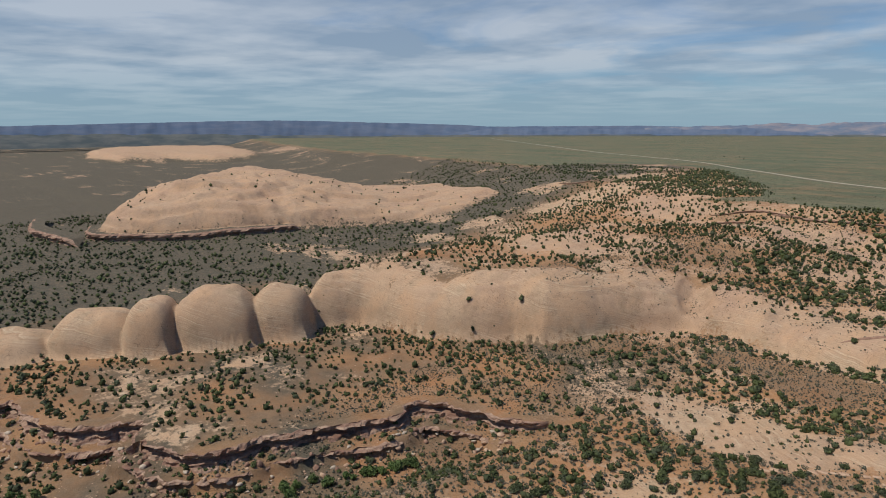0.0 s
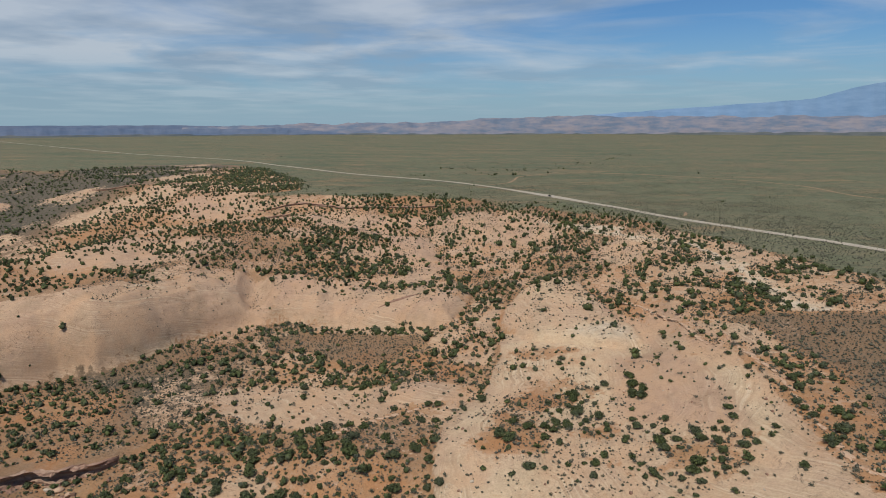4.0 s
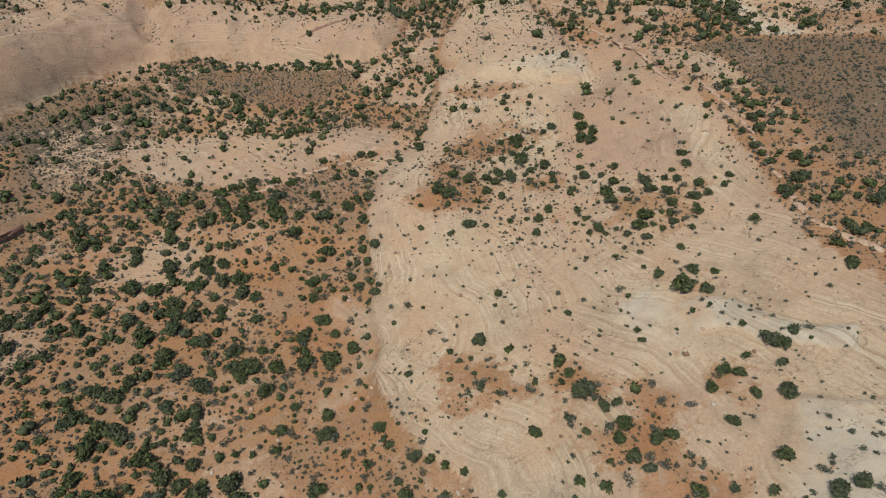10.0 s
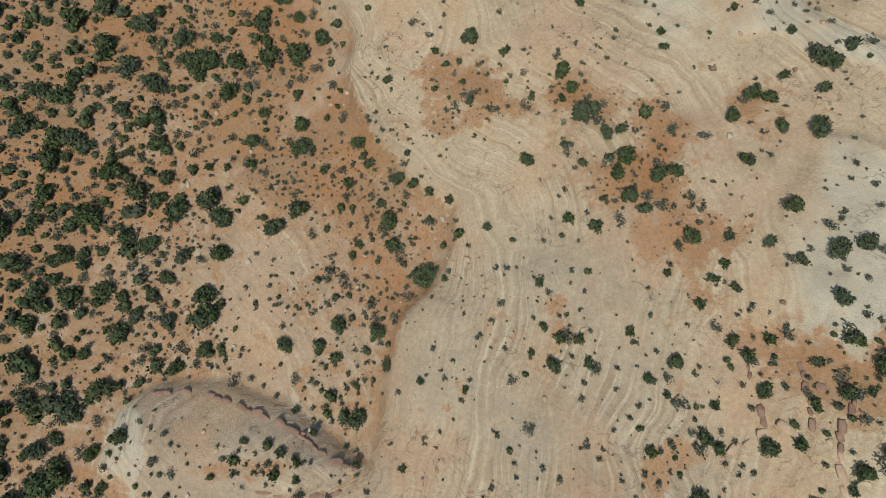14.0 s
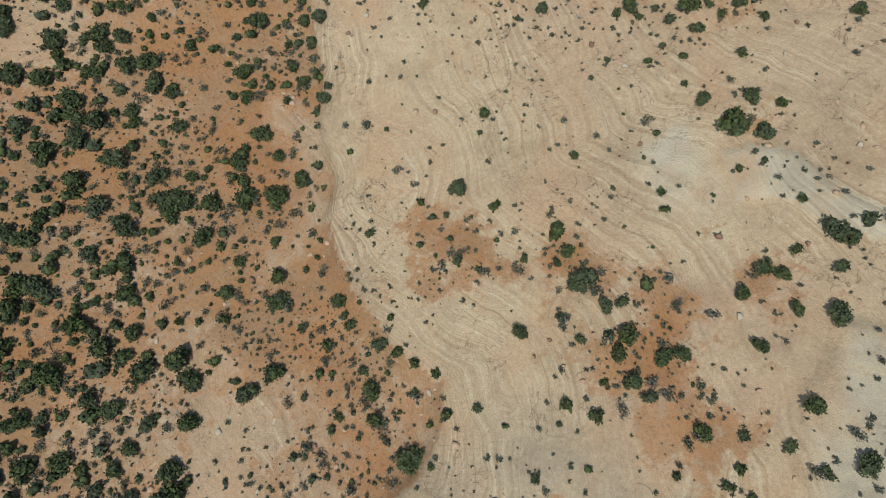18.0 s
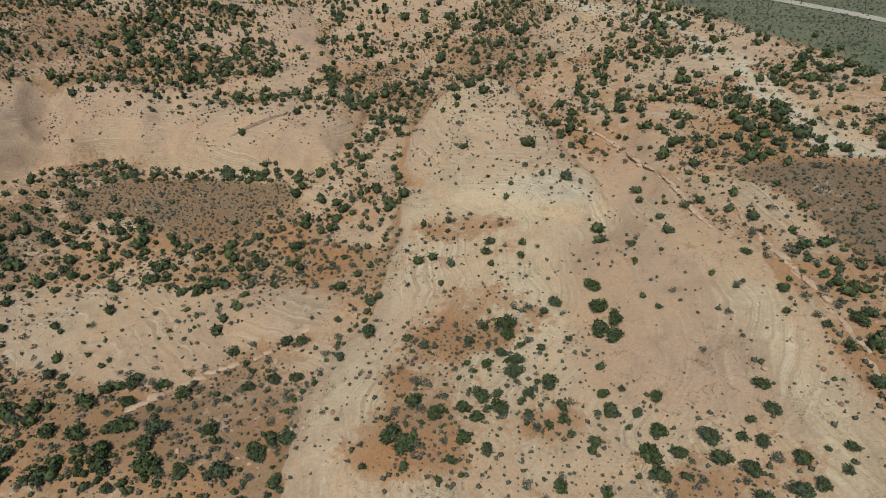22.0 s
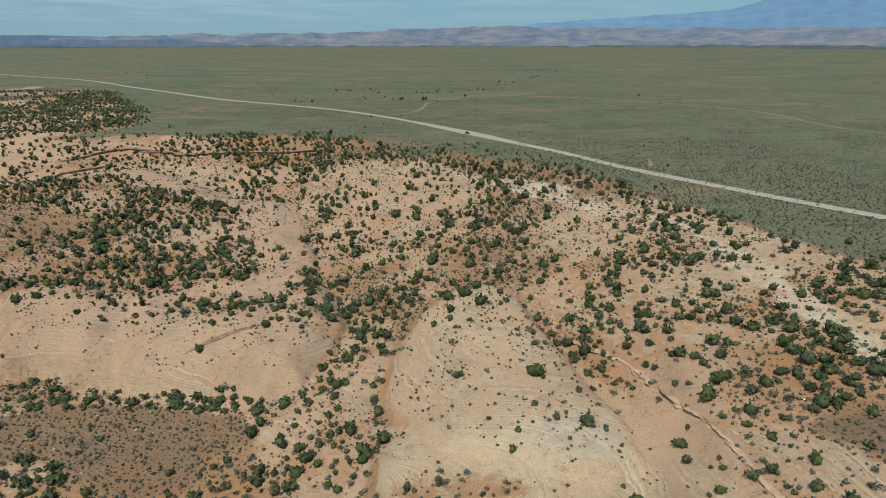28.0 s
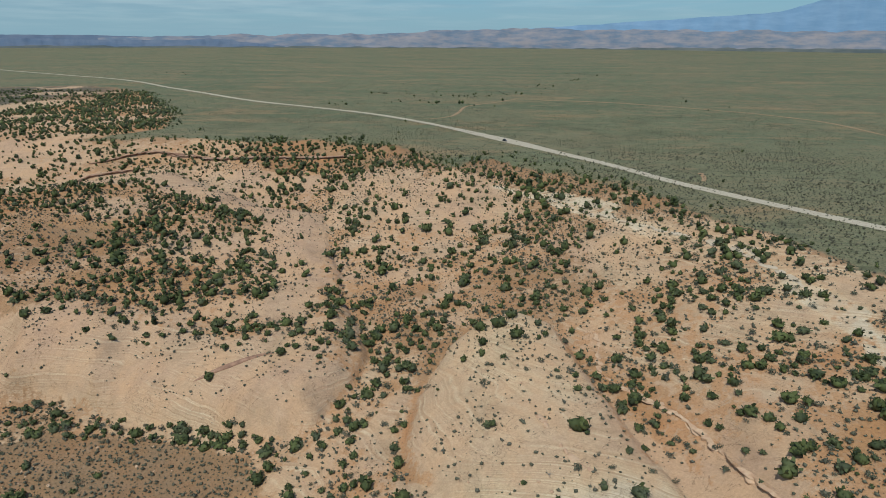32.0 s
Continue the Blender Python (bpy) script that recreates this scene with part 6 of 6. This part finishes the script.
BOULDERS = [tri_mesh("boulder", *boulder_shape(400 + k), (STONE, RED_STONE, GREY_STONE)[k % 3]) for k in range(9)]
rocks = random.Random(11)
places = [(rocks.uniform(-70, 85), rocks.uniform(-8, 190), 0.35, 0.8) for _ in range(120)]
for a, b in zip(LEDGE[2:18], LEDGE[3:19]):
    for _ in range(9):
        u = rocks.random()
        places.append((a[0] + u * (b[0] - a[0]) + rocks.uniform(6, 22), a[1] + u * (b[1] - a[1]) - rocks.uniform(2, 14), 0.7, 2.0))
for (x, y, lo, hi), z in zip(places, heights([p[0] for p in places], [p[1] for p in places])):
    r = rocks.uniform(lo, hi)
    k = rocks.randrange(9)
    ob = tagged(new("boulder", BOULDERS[k]), ("pink sandstone boulder on the slope", "dark red sandstone boulder fallen from a ledge", "pale sandstone boulder lying on rock")[k % 3], "boulder", "loose boulders")
    ob.matrix_basis = pose(x, y, z + 0.2 * r, rocks.uniform(-12, 12), rocks.uniform(-12, 12), rocks.uniform(0, 360)) @ Matrix.Diagonal((r, r, r, 1))

# rubble on the wash floor, at the brink of the plate and on the slopes
def rubble_share(x, y):
    wash = wash_dist(x, y)
    edge = line_dist(x, y, PLATE_EDGE, True)
    d = 0.10 * sstep(0, 6, wash) * sstep(50, 25, wash) * (x < -150) + 0.05 * sstep(0, 2, edge) * sstep(26, 8, edge) * (y < 230) + 0.012
    return d * np.clip(0.5 + 2.0 * fbm(x, y, 18, 109, 3), 0, 2) * (cover_at(x, y)[1] < 0.5)


CHIPS = [(BALL[0] * np.random.default_rng(800 + k).uniform(0.6, 1.15, (len(BALL[0]), 1)) * (1, 0.8, 0.6), BALL[1]) for k in range(6)]
bx, by, rng = sown(47, -400, 120, -60, 330, 2.6, rubble_share)
scatter("rubble", CHIPS, bx, by, 0.22 + 0.75 * rng.uniform(0, 1, len(bx)) ** 3, STONE, "small pink sandstone rubble strewn over the slopes", "rocks", 14, 0.15)

SNAGS = [tri_mesh("snag", *limbs(500 + k, 9, 1.0, 0.032, 0.9), DEAD) for k in range(5)]
for _ in range(70):
    x, y = (rocks.uniform(-80, -14), rocks.uniform(-20, 170)) if rocks.random() < 0.6 else (rocks.uniform(20, 110), rocks.uniform(-10, 260))
    r = rocks.uniform(0.9, 2.0)
    ob = tagged(new("dead_juniper", rocks.choice(SNAGS)), "bare silver-grey dead juniper on sandy ground", "dead tree", "dead junipers")
    ob.matrix_basis = pose(x, y, ground_at(x, y), 0, 0, rocks.uniform(0, 360)) @ Matrix.Diagonal((r, r, r * 0.8, 1))

# leafy trees on the floor of the wash
WET = [crown(700 + k, 8, 420, 0.17, 1.2, 0.6) for k in range(4)]
wet_kinds = []
for k, (v, f) in enumerate(WET):
    t = tagged(new("cottonwood_tree"), "bright green leafy cottonwood on the floor of the wash", "tree", "cottonwoods of the wash")
    part("trunk", tri_mesh("trunk", *limbs(240 + k, 3, 1.0, 0.08), BARK), t)
    part("crown", tri_mesh("crown", v, f, COTTON), t)
    wet_kinds.append(t)
for k in range(26):
    u = rocks.random()
    x, y = -196 - 24 * u + rocks.uniform(-4, 5), 112 - 62 * u + rocks.uniform(-5, 5)
    if k > 20:
        x, y = -280 + rocks.uniform(-12, 8), -22 + rocks.uniform(-5, 6)
    r = rocks.uniform(1.8, 3.0)
    m = pose(x, y, ground_at(x, y) - 0.1, 0, 0, rocks.uniform(0, 360)) @ Matrix.Diagonal((r, r, r, 1))
    t = wet_kinds[k] if k < 4 else copy_thing(wet_kinds[k % 4], m)
    t.matrix_basis = m

# tracks and the parked car on the gravel road
strip("track", [(-36, 728), (-16, 752), (-8, 790), (0, 850), (36, 900), (64, 945)], 3.0, 0.2, TRACK, "faint sandy track leaving the gravel road", ragged=0.6)
strip("track", [(90, 930), (145, 905), (245, 842), (330, 742), (345, 620), (400, 560)], 4.0, 0.2, TRACK, "faint bare sandy streak across the plain", ragged=0.9)
strip("track", [(133, 468), (137, 478), (139, 490)], 2.6, 0.2, TRACK, "short orange dirt spur beside the gravel road", 2.0, 0.6)


def loft(sections, mat, name):
    """A closed skin over cross-sections of equal count."""
    n = len(sections[0])
    v = np.array(sections, float).reshape(-1, 3)
    f = []
    for j in range(len(sections) - 1):
        for b in range(n):
            p, q = j * n + b, j * n + (b + 1) % n
            f += [[p, q, q + n], [p, q + n, p + n]]
    last = (len(sections) - 1) * n
    for b in range(1, n - 1):
        f += [[0, b + 1, b], [last, last + b, last + b + 1]]
    return tri_mesh(name, v, np.array(f), mat)


def parked_car(x, y, turn):
    car = tagged(new("parked_car"), "small dark car parked on the pale gravel road", "car")
    car.matrix_basis = pose(x, y, ground_at(x, y) + 0.42, 0, 0, turn)
    def ring(px, w, z0, z1):
        return [(px, -w, z0), (px, w, z0), (px, w * 1.02, (z0 + z1) / 2), (px, w * 0.9, z1), (px, -w * 0.9, z1), (px, -w * 1.02, (z0 + z1) / 2)]
    part("body", loft([ring(-2.25, 0.8, 0.45, 0.85), ring(-2.1, 0.9, 0.3, 1.0), ring(-0.6, 0.92, 0.28, 1.02), ring(1.2, 0.92, 0.28, 0.95), ring(2.1, 0.86, 0.32, 0.8), ring(2.3, 0.74, 0.42, 0.66)], CAR_PAINT, "body"), car)
    part("cabin_glass", loft([ring(-1.9, 0.72, 1.0, 1.05), ring(-1.5, 0.76, 1.0, 1.5), ring(0.2, 0.76, 1.0, 1.55), ring(1.1, 0.74, 0.95, 1.0)], GLASS, "cabin_glass"), car, "dark tinted windows")
    part("roof", loft([ring(-1.5, 0.72, 1.48, 1.54), ring(-0.6, 0.75, 1.54, 1.62), ring(0.25, 0.72, 1.5, 1.57)], CAR_PAINT, "roof"), car)
    circle = [(math.cos(k * 0.5236), math.sin(k * 0.5236)) for k in range(12)]
    for wx in (-1.35, 1.4):
        for wy in (-0.82, 0.82):
            wheel = part("wheel", loft([[(wx + 0.33 * a, wy + o, 0.33 + 0.33 * b) for a, b in circle] for o in (-0.1, 0.1)], RUBBER, "wheel"), car)
            edge = wy + (0.11 if wy > 0 else -0.11)
            part("rim", loft([[(wx + 0.2 * a, edge + o, 0.33 + 0.2 * b) for a, b in circle] for o in (-0.01, 0.01)], RIM, "rim"), wheel)
    for wy in (-0.6, 0.6):
        part("headlight", loft([[(2.2 + o, wy + 0.14 * a, 0.68 + 0.07 * b) for a, b in circle] for o in (0.0, 0.06)], RIM, "headlight"), car)
    return car


parked_car(31, 600, -57)
